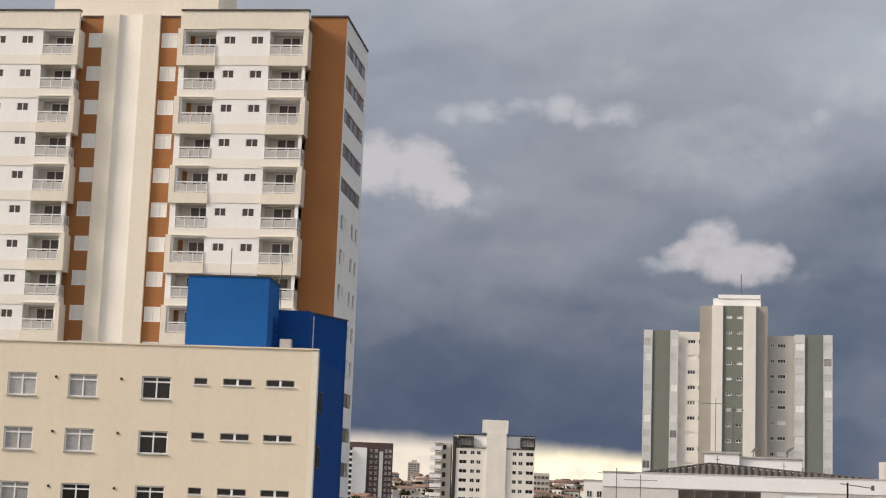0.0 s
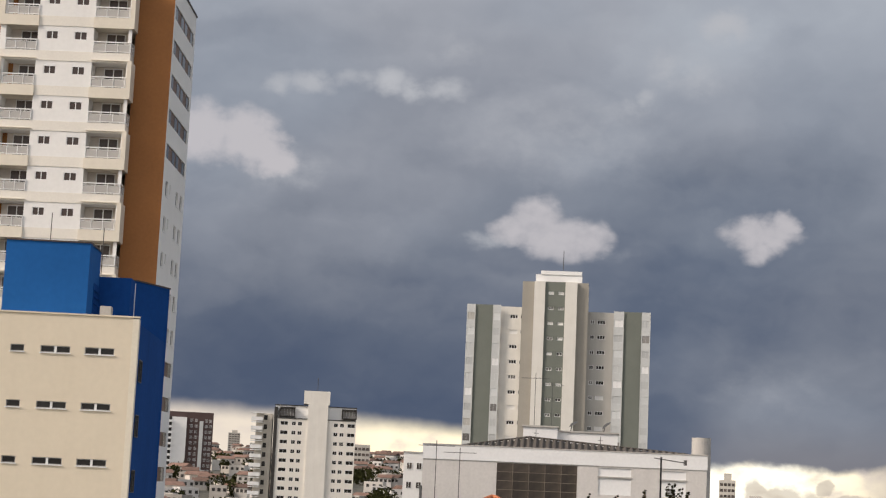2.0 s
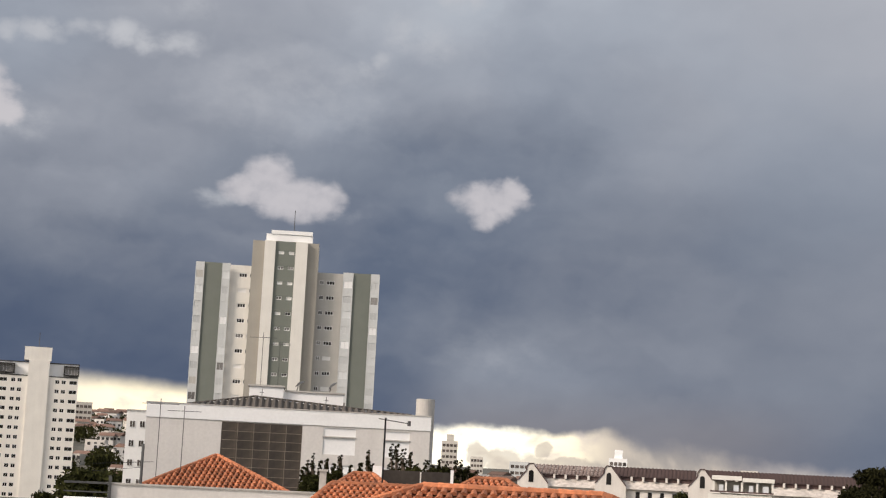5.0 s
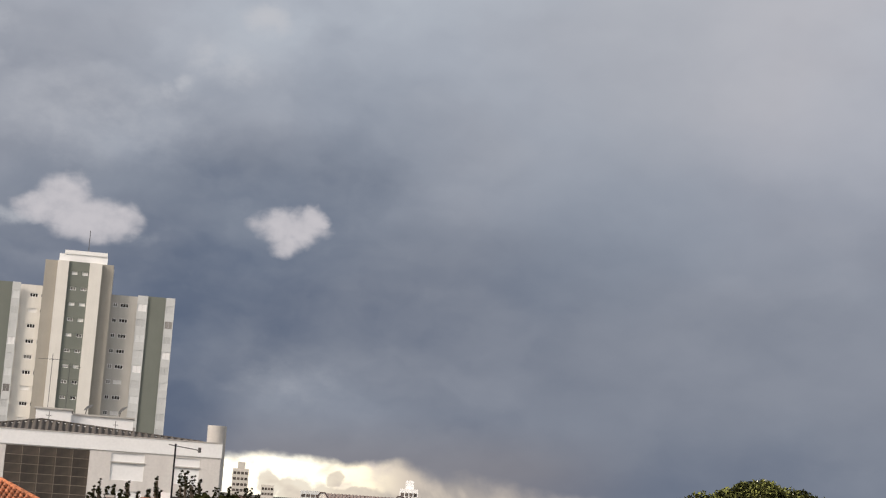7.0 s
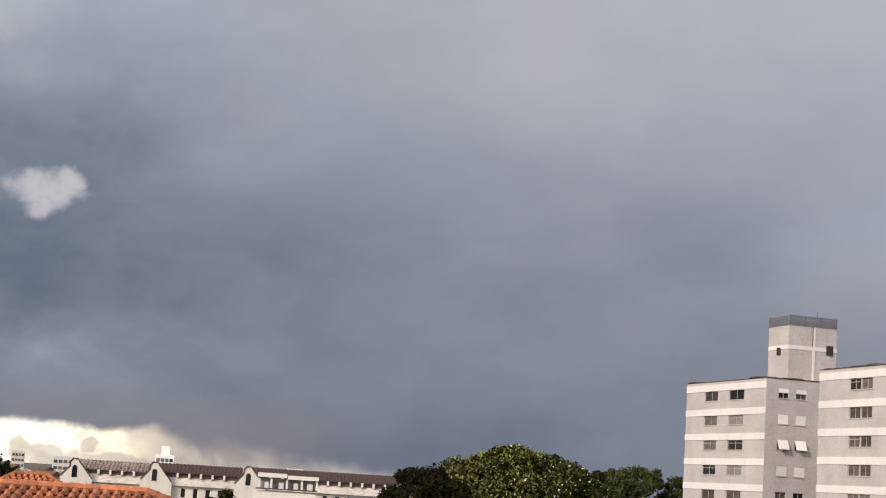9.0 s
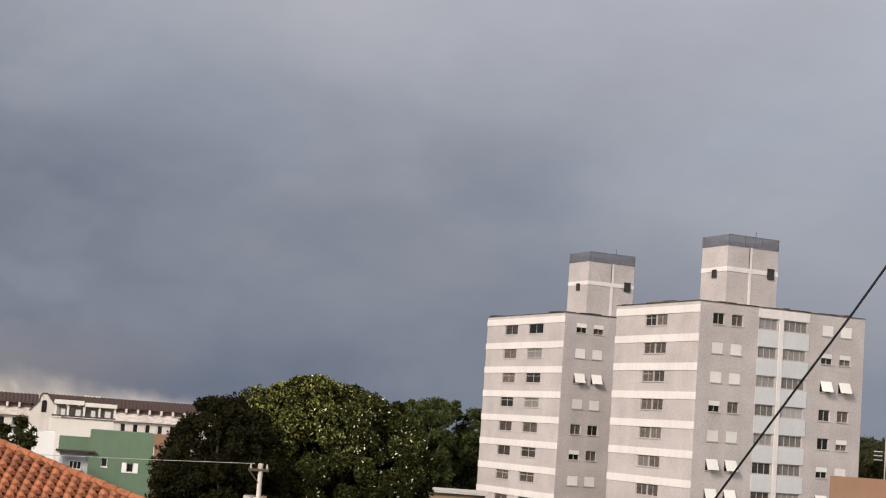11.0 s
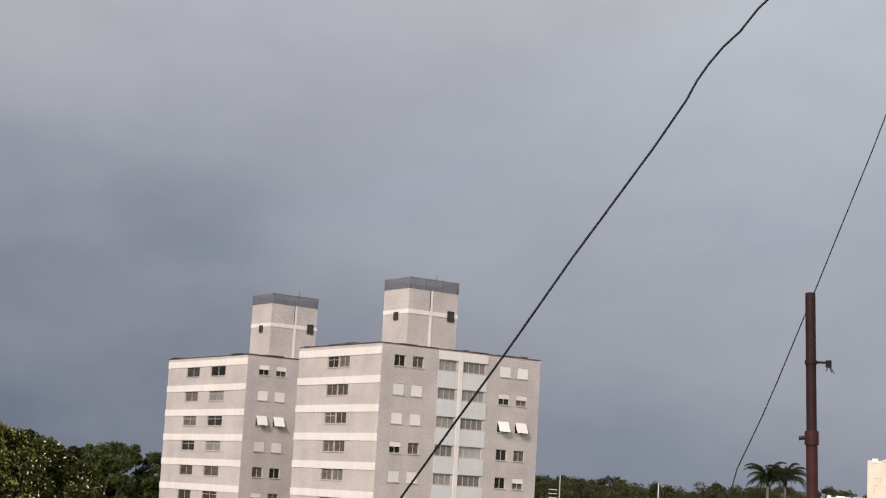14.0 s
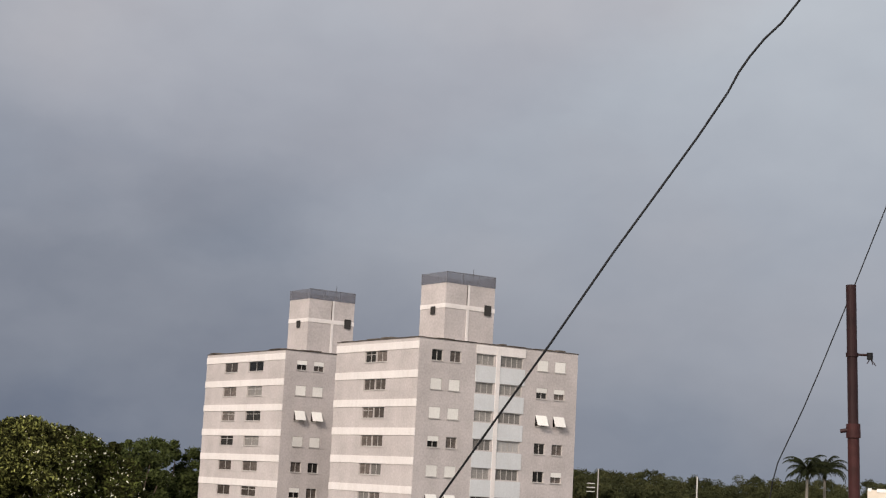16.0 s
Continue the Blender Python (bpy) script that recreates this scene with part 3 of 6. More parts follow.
# set-back orange walls with white shuttered openings
for i, (a, b) in enumerate(RUST_X):
    holes = []
    if i:
        a, b = (-15.37, -12.9) if i == 1 else (-22.3, -20.13)
        hx = (-15.36 + 0.02, -13.92) if i == 1 else (-21.46, -19.95)
        hx = (hx[0] + 0.1, min(hx[1], b - 0.1))
        for k in range(FLOORS):
            z = TOP - 2.65 - k * STOREY
            holes.append((hx[0], hx[1], z, z + 1.2))
    part("wall", sheet(a, b, 0, TOP - 0.1, holes), RUST, tower, "rust-orange rendered wall")
    for h in holes:
        ob = window(tower, FRONT, h[1] - h[0], 1.2, h[0], h[2], pane=GLASS_BRIGHT, cols=2, inset=0.03, sill=False, bar=0.06, name="shutter", label="closed white shutter")
# pale column between the orange strips, with a groove down its middle
bm = boxes((-20.13, -18.8, -0.25, 2.3, 0, TOP + 0.12), (-16.85, -15.37, -0.25, 2.3, 0, TOP + 0.12))
part("pilaster", bm, TOWER_CREAM, tower, "full-height cream pilaster on either side of a groove")
bm = bmesh.new()
arc = [(-18.8 + 1.95 * i / 12, -0.22 + 0.20 * math.sin(math.pi * (i / 12) ** 0.6)) for i in range(13)]
cols = [(bm.verts.new((x, y, 0)), bm.verts.new((x, y, TOP + 0.08))) for x, y in arc]
for a, b in zip(cols, cols[1:]):
    bm.faces.new((a[0], b[0], b[1], a[1]))
part("groove", bm, TOWER_BAND, tower, "pale cream hollow groove of the pilaster", smooth=True)
# body behind
part("wall", boxes((-42, -0.4, 2.2, 10.13, 0, TOP - 0.15)), TOWER_CREAM, tower)


def rail_frame(w):
    """The outer frame of a white balcony rail: top and bottom rail and two end posts."""
    return boxes((0, w, -0.05, 0.03, 0.79, 0.88), (0, w, -0.03, 0.01, 0.05, 0.11), (0, 0.06, -0.04, 0.02, 0.0, 0.80), (w - 0.06, w, -0.04, 0.02, 0.0, 0.80))


def rail_meshes(w):
    """The meshes of one balcony rail: frame, milky infill, thin rod and middle post."""
    return (mesh_of("railing", rail_frame(w), WHITE_METAL), mesh_of("infill", boxes((0.05, w - 0.05, -0.012, -0.006, 0.10, 0.66)), MILKY),
            mesh_of("rod", boxes((0, w, -0.025, 0.005, 0, 0.035)), WHITE_METAL), mesh_of("post", boxes((0, 0.045, -0.04, 0.02, 0.0, 0.80)), WHITE_METAL))


def put_rail(w, parent, m, label):
    if w not in RAILS:
        RAILS[w] = rail_meshes(w)
    frame_data, infill, rod, post = RAILS[w]
    rail = put("railing", frame_data, parent, m, label)
    put("infill", infill, rail)
    put("rod", rod, rail, pose(0, 0, 0.65))
    n = max(2, round(w / 0.85))
    for i in range(1, n):
        put("post", post, rail, pose(i * (w - 0.05) / n, 0, 0))


MILKY = material("milky_balcony_glass", (0.60, 0.58, 0.55), rough=0.25, vary=0.05)
MILKY.node_tree.nodes["Principled BSDF"].inputs["Alpha"].default_value = 0.62
door_data = mesh_of("balcony_door", boxes((0, 1.5, -0.05, 0.0, 0, 0.06), (0, 1.5, -0.05, 0.0, 1.78, 1.86), (0, 0.06, -0.05, 0, 0.06, 1.78), (1.44, 1.5, -0.05, 0, 0.06, 1.78), (0.71, 0.79, -0.05, 0, 0.06, 1.78)), WHITE_METAL)
door_pane = mesh_of("pane", boxes((0.05, 1.45, -0.02, -0.004, 0.05, 1.79)), SMOKED)
RAILS = {}


def balcony_bay(x0, x1, mirrored=False):
    """One projecting bay of the tower: two balconies a storey with two windows between them."""
    w = x1 - x0
    left, right = (0.45, 2.95), (w - 2.99, w - 0.28)
    wins = ((3.6, 4.57), (5.82, 6.84)) if not mirrored else ((1.46, 2.46), (-0.85, 0.15))
    if mirrored:
        left, right = None, (w - 2.9, w - 0.35)
    holes = []
    for k in range(FLOORS):
        z = TOP - k * STOREY
        for span in (left, right):
            if span:
                holes.append((x0 + span[0], x0 + span[1], z - 3.62, z - 1.66, 1.45))
        for a, b in wins:
            holes.append((x0 + a, x0 + b, z - 2.72, z - 1.82))
    lo = x0 if not mirrored else x0 - 8
    part("wall", sheet(lo, x1, 0, TOP - 0.05, holes, y=-1.3), TOWER_WHITE, tower, "white rendered front of a balcony bay")
    # cream bands below each row, one in two wrapped round the corners as a deep frame
    for k in range(FLOORS):
        z = TOP - k * STOREY
        deep = k % 2 == 0
        part("band", boxes((lo, x1 - 0.02, -1.34, 0.4, z - 4.44, z - 3.66)), TOWER_BAND, tower, "pale beige band under a row of windows")
        if deep:
            for span in (left, right):
                if not span:
                    continue
                a = x0 - 0.16 if span is left else x0 + span[0] - 0.05
                b = x0 + span[1] + 0.05 if span is left else x1 + 0.16
                edge_a, edge_b = (a, x0 + 0.28) if span is left else (x1 - 0.18, b)
                bm = boxes((a, b, -1.46, 2.3, z - 4.5, z - 3.66), (edge_a, edge_b, -1.46, 2.3, z - 3.66, z - 1.5), (a, b, -1.46, -1.2, z - 1.52, z - 1.45))
                part("balcony_frame", bm, TOWER_CREAM, tower, "projecting cream balcony frame")
        for span in (left, right):
            if not span:
                continue
            a, b = x0 + span[0], x0 + span[1]
            corner = not deep and span is right
            width = round(b - a + (0.24 if corner else 0), 3)
            put_rail(width, tower, pose(a, -1.34, z - 3.64), "white balcony railing")
            if corner:
                put_rail(1.3, tower, pose(a + width, -1.36, z - 3.64, 0, 0, 90), "return of the balcony railing")
            # back wall coloured darker to stand for shade inside the balcony
            part("recess_wall", boxes((a + 0.01, b - 0.01, 0.11, 0.14, z - 3.61, z - 1.67)), INNER_SHADED, tower, "inner balcony wall in a shaded tone")
            if deep and span is left:
                part("side_panel", boxes((a + 0.02, a + 0.38, 0.06, 0.10, z - 3.61, z - 1.67)), RUST, tower, "rust-orange strip inside the balcony")
            door = put("balcony_door", door_data, tower, pose(a + (b - a) / 2 - 0.75 + (0.1 if span is right else 0.35), 0.105, z - 3.62))
            put("pane", door_pane, door)
        for a, b in wins:
            window(tower, FRONT, b - a, 0.9, x0 + a, z - 2.72, cols=2, bar=0.065, pane=SMOKED, inset=-1.25, sill=False, label="small white two-leaf window")
            part("shutter_box", boxes((x0 + a + 0.01, x0 + b - 0.01, -1.305, -1.20, z - 2.08, z - 1.83)), WHITE, tower)
    part("parapet", boxes((lo, x1 + 0.1, -1.42, -1.1, TOP - 1.45, TOP)), TOWER_CREAM, tower, "plain cream parapet")
    part("coping", boxes((lo, x1 + 0.16, -1.5, -1.0, TOP, TOP + 0.14)), BROWN_TRIM, tower, "dark brown coping")
    part("roof", boxes((lo, x1, -1.1, 2.3, TOP - 0.5, TOP - 0.3)), SOOT, tower)


balcony_bay(-13.3, -2.96)
balcony_bay(-28.0, -21.85, True)
part("coping", boxes((-2.96, 0.08, -0.08, 0.25, TOP - 0.1, TOP + 0.05)), BROWN_TRIM, tower)
part("coping", boxes((-0.25, 0.08, 0.25, 10.25, TOP - 0.1, TOP + 0.05)), BROWN_TRIM, tower)
part("coping", boxes((-15.37, -13.3, -0.08, 0.25, TOP - 0.1, TOP + 0.02)), BROWN_TRIM, tower)
part("coping", boxes((-22.0, -20.13, -0.08, 0.25, TOP - 0.1, TOP + 0.02)), BROWN_TRIM, tower)
# right side: long brown window strips on the upper five storeys, pairs of small windows below
holes = []
for k in range(FLOORS):
    z = TOP - k * STOREY
    holes += [(0.6, 9.4, z - 2.95, z - 1.80)] if k < 5 or k > 9 else [(1.2, 2.3, z - 3.1, z - 1.9), (3.0, 3.5, z - 2.6, z - 1.9), (6.0, 7.1, z - 3.1, z - 1.9), (8.0, 9.1, z - 3.1, z - 1.9)]
part("wall", sheet(0, 10.15, 0, TOP - 0.1, holes), TOWER_WHITE, tower, "white side wall", right_side(0))
for h in holes:
    if h[1] - h[0] > 4:
        ob = put("window_strip", mesh_of("window_strip", boxes((h[0], h[1], 0.08, 0.2, h[2], h[3])), BROWN_PANEL), tower, right_side(0), "long brown window strip")
        for i in range(4):
            put("pane", mesh_of("pane", boxes(((h[0] + 0.02, h[0] + 2.9, h[1] - 4.1, h[1] - 1.3)[i], (h[0] + 1.3, h[0] + 4.1, h[1] - 2.9, h[1] - 0.02)[i], 0.06, 0.075, h[2] + 0.04, h[3] - 0.04)), GLASS), ob)
    else:
        window(tower, right_side(0), h[1] - h[0], h[3] - h[2], h[0], h[2], pane=GLASS_BROWN, cols=2 if h[1] - h[0] > 0.8 else 1)
part("penthouse", boxes((-25.6, -11.5, 3.0, 9.0, TOP - 0.3, TOP + 6)), TOWER_CREAM, tower, "plain cream machine room on the roof")
part("parapet", boxes((-11.5, -6.6, 3.0, 8.0, TOP - 0.3, TOP + 1.2)), TOWER_CREAM, tower)

# ---- cream block with a blue stair head ----
block = thing("apartment_block", pose(-42.9, 78.65, 0, 0, 0, 21), "cream rendered apartment block with white windows and a blue side", "apartment building")
CT = 18.31
big, slit, vents = [], [], []
for k in range(6):
    z = CT - 2.9 * k
    for x in (-20.1, -16.86, -13.56, -9.58):
        big.append((x, x + 1.58, z - 2.88, z - 1.66))
    slit += [(-6.77, -6.05, z - 2.02, z - 1.66), (-5.21, -3.66, z - 2.02, z - 1.66), (-2.91, -1.37, z - 2.02, z - 1.66)]
    vents += [(-14.24, z - 1.85), (-10.70, z - 1.85), (-17.6, z - 1.85)]
part("wall", sheet(-34, -0.50, 0, CT, big + slit, depth=0.2), CREAM, block, "smooth cream rendered front")
part("wall", boxes((-0.50, -0.18, -0.02, 0.5, 0, CT - 0.05)), material("pale_corner_render", (0.75, 0.69, 0.57), vary=0.04), block, "paler corner strip")
part("wall", boxes((-34, -0.7, 0.45, 11.0, 0, CT - 0.3)), CREAM, block)
part("coping", boxes((-34, -0.15, -0.06, 0.25, CT, CT + 0.08)), CREAM, block, "thin parapet coping")
for i, h in enumerate(big):
    dark = h[0] > -10
    window(block, FRONT, 1.58, 1.22, h[0], h[2], pane=GLASS if dark or (i // 4 == 2 and h[0] > -14) else CURTAIN, cols=2, transom=0.76, bar=0.075, sill=False, label="white two-leaf window with a fanlight")
    part("sill", boxes((h[0] - 0.05, h[1] + 0.05, -0.07, 0.1, h[2] - 0.05, h[2])), SOOT, block, "thin grey sill")
for h in slit:
    window(block, FRONT, h[1] - h[0], h[3] - h[2], h[0], h[2], pane=GLASS, cols=1, bar=0.04, inset=0.08, sill=False, frame_mat=ALUMINIUM, label="narrow grey-framed slit window")
    part("sill", boxes((h[0] - 0.04, h[1] + 0.04, -0.06, 0.1, h[2] - 0.05, h[2])), WHITE, block)
    if h[1] - h[0] > 1:
        part("mullion", boxes(((h[0] + h[1]) / 2 - 0.06, (h[0] + h[1]) / 2 + 0.06, 0.03, 0.1, h[2], h[3])), WHITE, block, "white middle post")
vent_bm = tube(bmesh.new(), (0, -0.05, 0), (0, 0.05, 0), 0.075, n=10)
vent_data = mesh_of("vent", vent_bm, DARK_OPEN)
for x, z in vents:
    put("vent", vent_data, block, pose(x, 0, z), "small round wall vent")
# blue volumes
part("stair_head", boxes((-8.05, -3.5, 3.0, 6.8, CT - 0.4, 22.55)), BLUE, block, "blue water tank and stair head")
part("coping", boxes((-8.12, -3.44, 2.94, 6.86, 22.55, 22.63)), BROWN_TRIM, block)
# flat panel in darker blue stands for the shade of the louvred recess
part("louvre_frame", boxes((-3.52, -3.46, 4.9, 6.7, CT - 0.2, 20.6)), BLUE_DARK, block, "louvred opening of the stair head, recess shade in its deep blue")
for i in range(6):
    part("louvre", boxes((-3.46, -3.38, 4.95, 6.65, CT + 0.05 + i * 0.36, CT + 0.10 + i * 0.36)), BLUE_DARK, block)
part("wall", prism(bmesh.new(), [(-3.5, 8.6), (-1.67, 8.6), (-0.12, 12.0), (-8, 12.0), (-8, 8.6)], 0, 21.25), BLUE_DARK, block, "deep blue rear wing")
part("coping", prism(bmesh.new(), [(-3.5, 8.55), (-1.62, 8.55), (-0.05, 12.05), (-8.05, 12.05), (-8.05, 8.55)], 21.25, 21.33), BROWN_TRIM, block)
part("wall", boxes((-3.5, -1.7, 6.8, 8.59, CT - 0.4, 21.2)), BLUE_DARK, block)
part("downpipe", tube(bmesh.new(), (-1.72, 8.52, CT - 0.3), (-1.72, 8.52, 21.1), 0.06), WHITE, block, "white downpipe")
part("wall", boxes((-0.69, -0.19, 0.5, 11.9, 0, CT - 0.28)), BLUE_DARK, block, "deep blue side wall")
for k in range(6):
    window(block, right_side(-0.19), 1.3, 1.2, 0.9, CT - 3.3 - 2.9 * k, pane=GLASS, cols=2, inset=-0.02, sill=False, frame_mat=STEEL_DARK)
part("roof_box", boxes((-2.6, -2.0, 2.0, 2.6, CT - 0.3, CT + 0.75)), SOOT, block, "small grey roof box")
for x in (-5.9, -3.0):
    part("rod", tube(bmesh.new(), (x, 4.0, 21.0), (x, 4.0, 24.3 if x < -4 else 23.6), 0.025, n=6), STEEL_DARK, block, "thin rooftop rod")

# ---- green and white tower ----
green = thing("green_tower", pose(-77.46, 300.17, land(-77, 300), 0, 0, 13.87), "white, beige and sage-green apartment tower with a taller middle", "apartment building")
G0 = -land(-77, 300)
rng = random.Random(7)
WL, WR, WC = 44.75 + G0, 44.28 + G0, 49.2 + G0


def panel(x0, x1, y, z1, mat, label, holes=(), name="wall"):
    part(name, sheet(x0, x1, 0, z1, list(holes), depth=0.25, y=y), mat, green, label)


def gwins(x0, x1, top, y, mats, cols=2, h=1.0, n=16, drop=2.4, slim=False):
    holes = [(x0, x1, top - drop - k * 2.8, top - drop - k * 2.8 + h) for k in range(n) if top - drop - k * 2.8 > 0.5]
    for hh in holes:
        window(green, FRONT, x1 - x0, h, x0, hh[2], pane=rng.choice(mats), cols=cols, bar=0.03 if slim else 0.08, inset=y + (0.05 if slim else 0.12), sill=False, frame_mat=STRIP_PANE if slim else None)
    return holes


# white and bright panes here paint the sky's reflection in the glass
MIXED = [GLASS, GLASS, GLASS, GLASS_GREY, GLASS_BRIGHT]
PALES = [STRIP_PANE, STRIP_PANE, STRIP_PANE, STRIP_PANE, GT_STRIP, GT_SHADED, GT_STRIP, WHITE, WHITE, GLASS_GREY]
for x0, x1, top, kind in ((-16.95, -15.37, WL, "strip"), (-15.37, -12.11, WL, "sage"), (-12.11, -10.63, WL, "strip"), (-10.63, -6.5, WL, "beige"),
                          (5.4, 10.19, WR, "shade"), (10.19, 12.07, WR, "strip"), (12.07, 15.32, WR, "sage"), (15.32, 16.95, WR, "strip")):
    if kind == "strip":
        panel(x0, x1, -0.25, top, GT_STRIP, "light grey strip of stacked windows", gwins(x0 + 0.15, x1 - 0.15, top, -0.25, PALES, h=1.35, drop=2.9, slim=True))
    elif kind == "sage":
        panel(x0, x1, 0.0, top, SAGE, "sage-green panel")
    else:
        a = (-8.95, -7.5) if kind == "beige" else (7.2, 8.7)
        b = (-7.0, -6.6) if kind == "beige" else (5.9, 6.7)
        # right wing front gets the shade-toned grey, the left one plain beige
        panel(x0, x1, 0.5, top - 0.2, GT_BEIGE if kind == "beige" else GT_SHADED, "pale front with small windows",
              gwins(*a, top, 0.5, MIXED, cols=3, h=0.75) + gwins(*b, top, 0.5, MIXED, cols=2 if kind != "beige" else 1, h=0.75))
part("wall", boxes((-16.93, -6.5, 0.75, 14, 0, WL - 0.4), (5.4, 16.93, 0.75, 14, 0, WR - 0.4), (-6.6, 5.5, 0.75, 15, 0, WC - 0.4)), GT_BEIGE, green)
# flanks are flat and coloured darker, as angled faces would be shaded
for x0, x1, y, mat, label in ((-6.77, -4.56, -1.2, GT_FLANK, "flank in a shaded taupe tone"), (-4.56, -2.57, -2.0, GT_BEIGE, "white pier"), (1.12, 3.33, -2.0, GT_BEIGE, "white pier"), (3.33, 5.4, -1.2, GT_FLANK, "flank in a shaded taupe tone")):
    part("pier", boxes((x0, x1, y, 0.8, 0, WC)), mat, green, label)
panel(-2.57, 1.12, -1.7, WC, SAGE, "sage-green middle panel with small windows", gwins(-1.95, -0.95, WC, -1.7, [GLASS_BRIGHT, GLASS_GREY, GLASS_BRIGHT], h=0.6) + gwins(-0.1, 0.9, WC, -1.7, [GLASS_BRIGHT, GLASS, GLASS_GREY], h=0.6))
part("roof_house", boxes((-4.4, 4.17, -1.0, 8, WC - 0.3, 50.6 + G0), (-3.5, 4.1, -1.15, 7.5, 50.6 + G0, 51.3 + G0)), WHITE, green, "white machine house on the roof")
part("mast", tube(bmesh.new(), (0.6, 2, 51.2 + G0), (0.6, 2, 55.6 + G0), 0.06, n=6), STEEL_DARK, green, "thin roof mast")

# ---- white block with black-framed corner boxes ----
wz = land(-192, 461)
white = thing("white_apartment_block", pose(-192.15, 461.6, wz, 0, 0, 22.6), "off-white apartment block with small windows and black-framed corner rooms", "apartment building")
G0 = -wz
W_WALL = material("off_white_render", (0.78, 0.745, 0.68), vary=0.04, stain=0.12, stain_colour=(0.4, 0.36, 0.3))
WT = 29.3 + G0
holes = []
for k in range(13):
    z = WT - 1.9 - k * 2.72
    if z > 0:
        holes += [(-9.9, -7.7, z, z + 1.1), (-6.6, -5.4, z, z + 1.1), (-4.8, -3.6, z, z + 1.1), (5.8, 7.0, z, z + 1.1), (7.6, 8.8, z, z + 1.1), (9.8, 12.0, z, z + 1.1)]
part("wall", sheet(-10.9, 12.3, 0, WT, holes), W_WALL, white, "off-white front")
for h in holes:
    window(white, FRONT, h[1] - h[0], 1.1, h[0], h[2], pane=GLASS, cols=2, bar=0.06, inset=0.1, sill=False)
part("wall", boxes((-10.88, 12.28, 0.3, 16, 0, WT - 0.1)), W_WALL, white)
part("pier", boxes((-2.0, 3.9, -0.5, 6, 0, 33.9 + G0), (-3.4, 4.3, -0.3, 8, 33.9 + G0, 37.75 + G0)), W_WALL, white, "plain central pier rising to the roof house")
part("penthouse", boxes((-11.6, 12.3, 1.5, 14, WT, 33.2 + G0)), WHITE, white, "set-back white top storey")
part("coping", boxes((-11.75, 12.45, 1.3, 14.1, 33.2 + G0, 33.45 + G0)), DARK_OPEN, white, "thin black roof edge")
part("ledge", boxes((-10.9, -2.0, -0.15, 1.5, WT, WT + 0.22), (3.9, 12.3, -0.15, 1.5, WT, WT + 0.22)), DARK_OPEN, white, "thin black ledge")
for x0, x1 in ((-10.4, -5.8), (8.0, 12.4)):
    part("frame", boxes((x0, x1, -0.4, 1.6, 32.3 + G0, 32.75 + G0), (x0, x1, -0.4, 1.6, 29.9 + G0, 30.25 + G0), (x0, x0 + 0.4, -0.4, 1.6, 30.2 + G0, 32.4 + G0), (x1 - 0.4, x1, -0.4, 1.6, 30.2 + G0, 32.4 + G0)), DARK_OPEN, white, "black window frame box")
    window(white, FRONT, x1 - x0 - 0.8, 2.0, x0 + 0.4, 30.27 + G0, pane=GLASS_GREY, cols=4, inset=0.3, sill=False)
part("wall", boxes((-11.9, -10.9, -0.2, 12, 0, 32.6 + G0)), DARK_OPEN, white, "black side strip")
# its balconied wing
part("wing", boxes((-17.2, -12.4, 3.0, 16, 0, 30.6 + G0)), material("grey_beige_render", (0.58, 0.54, 0.47), vary=0.06), white, "grey-beige balcony wing")
for k in range(12):
    z = 28.4 + G0 - k * 2.72
    if z > 0:
        part("balcony", boxes((-18.6, -15.2, 1.5, 5, z, z + 1.1), (-18.6, -15.2, 1.5, 5, z + 2.2, z + 2.4)), WHITE, white, "white balcony front")
        part("opening", boxes((-14.9, -13.9, 2.95, 3.0, z + 0.3, z + 1.7)), DARK_OPEN, white)
part("mast", tube(bmesh.new(), (0.5, 3, 37.7 + G0), (0.5, 3, 42 + G0), 0.08, n=6), STEEL_DARK, white)

# ---- brown and white far tower ----
p = spot(-26.75, 780)
bz = land(p.x, p.y)
brown = thing("brown_tower", pose(p.x, p.y, bz, 0, 0, 26.75), "far brown and white apartment tower with balconies", "apartment building")
BT = 10 + 780 * math.tan(radians(2.27)) - bz
part("wall", boxes((-11, -1.5, -1.5, 16, 0, BT - 2.5)), WHITE, brown, "white balcony side")
part("wall", boxes((-1.5, 10.5, 0, 16, 0, BT)), BROWN_TOWER, brown, "brown front")
part("wall", boxes((-11, -1.5, 0, 16, BT - 2.5, BT)), BROWN_TOWER, brown)
part("pier", boxes((4.3, 6.0, -1.0, 1, 0, BT - 4)), GT_STRIP, brown, "grey pier")
for k in range(20):
    z = BT - 5.0 - 2.55 * k
    if z > 0:
        part("balcony", boxes((-13.5, -8.0, -3.2, 1, z, z + 1.0)), WHITE, brown, "white balcony front")
        # dark sheet fills the gap over each balcony front as painted shade
        part("opening", boxes((-13.0, -8.2, -1.7, -1.45, z + 1.1, z + 2.6)), DARK_OPEN, brown)
        for x in (0.6, 2.8, 7.4, 9.2):
            window(brown, FRONT, 1.2, 1.3, x - 0.6, z + 0.6, pane=GLASS_GREY, cols=2, inset=-0.1, sill=False)

# ---- grey slab blocks with pale bands ----


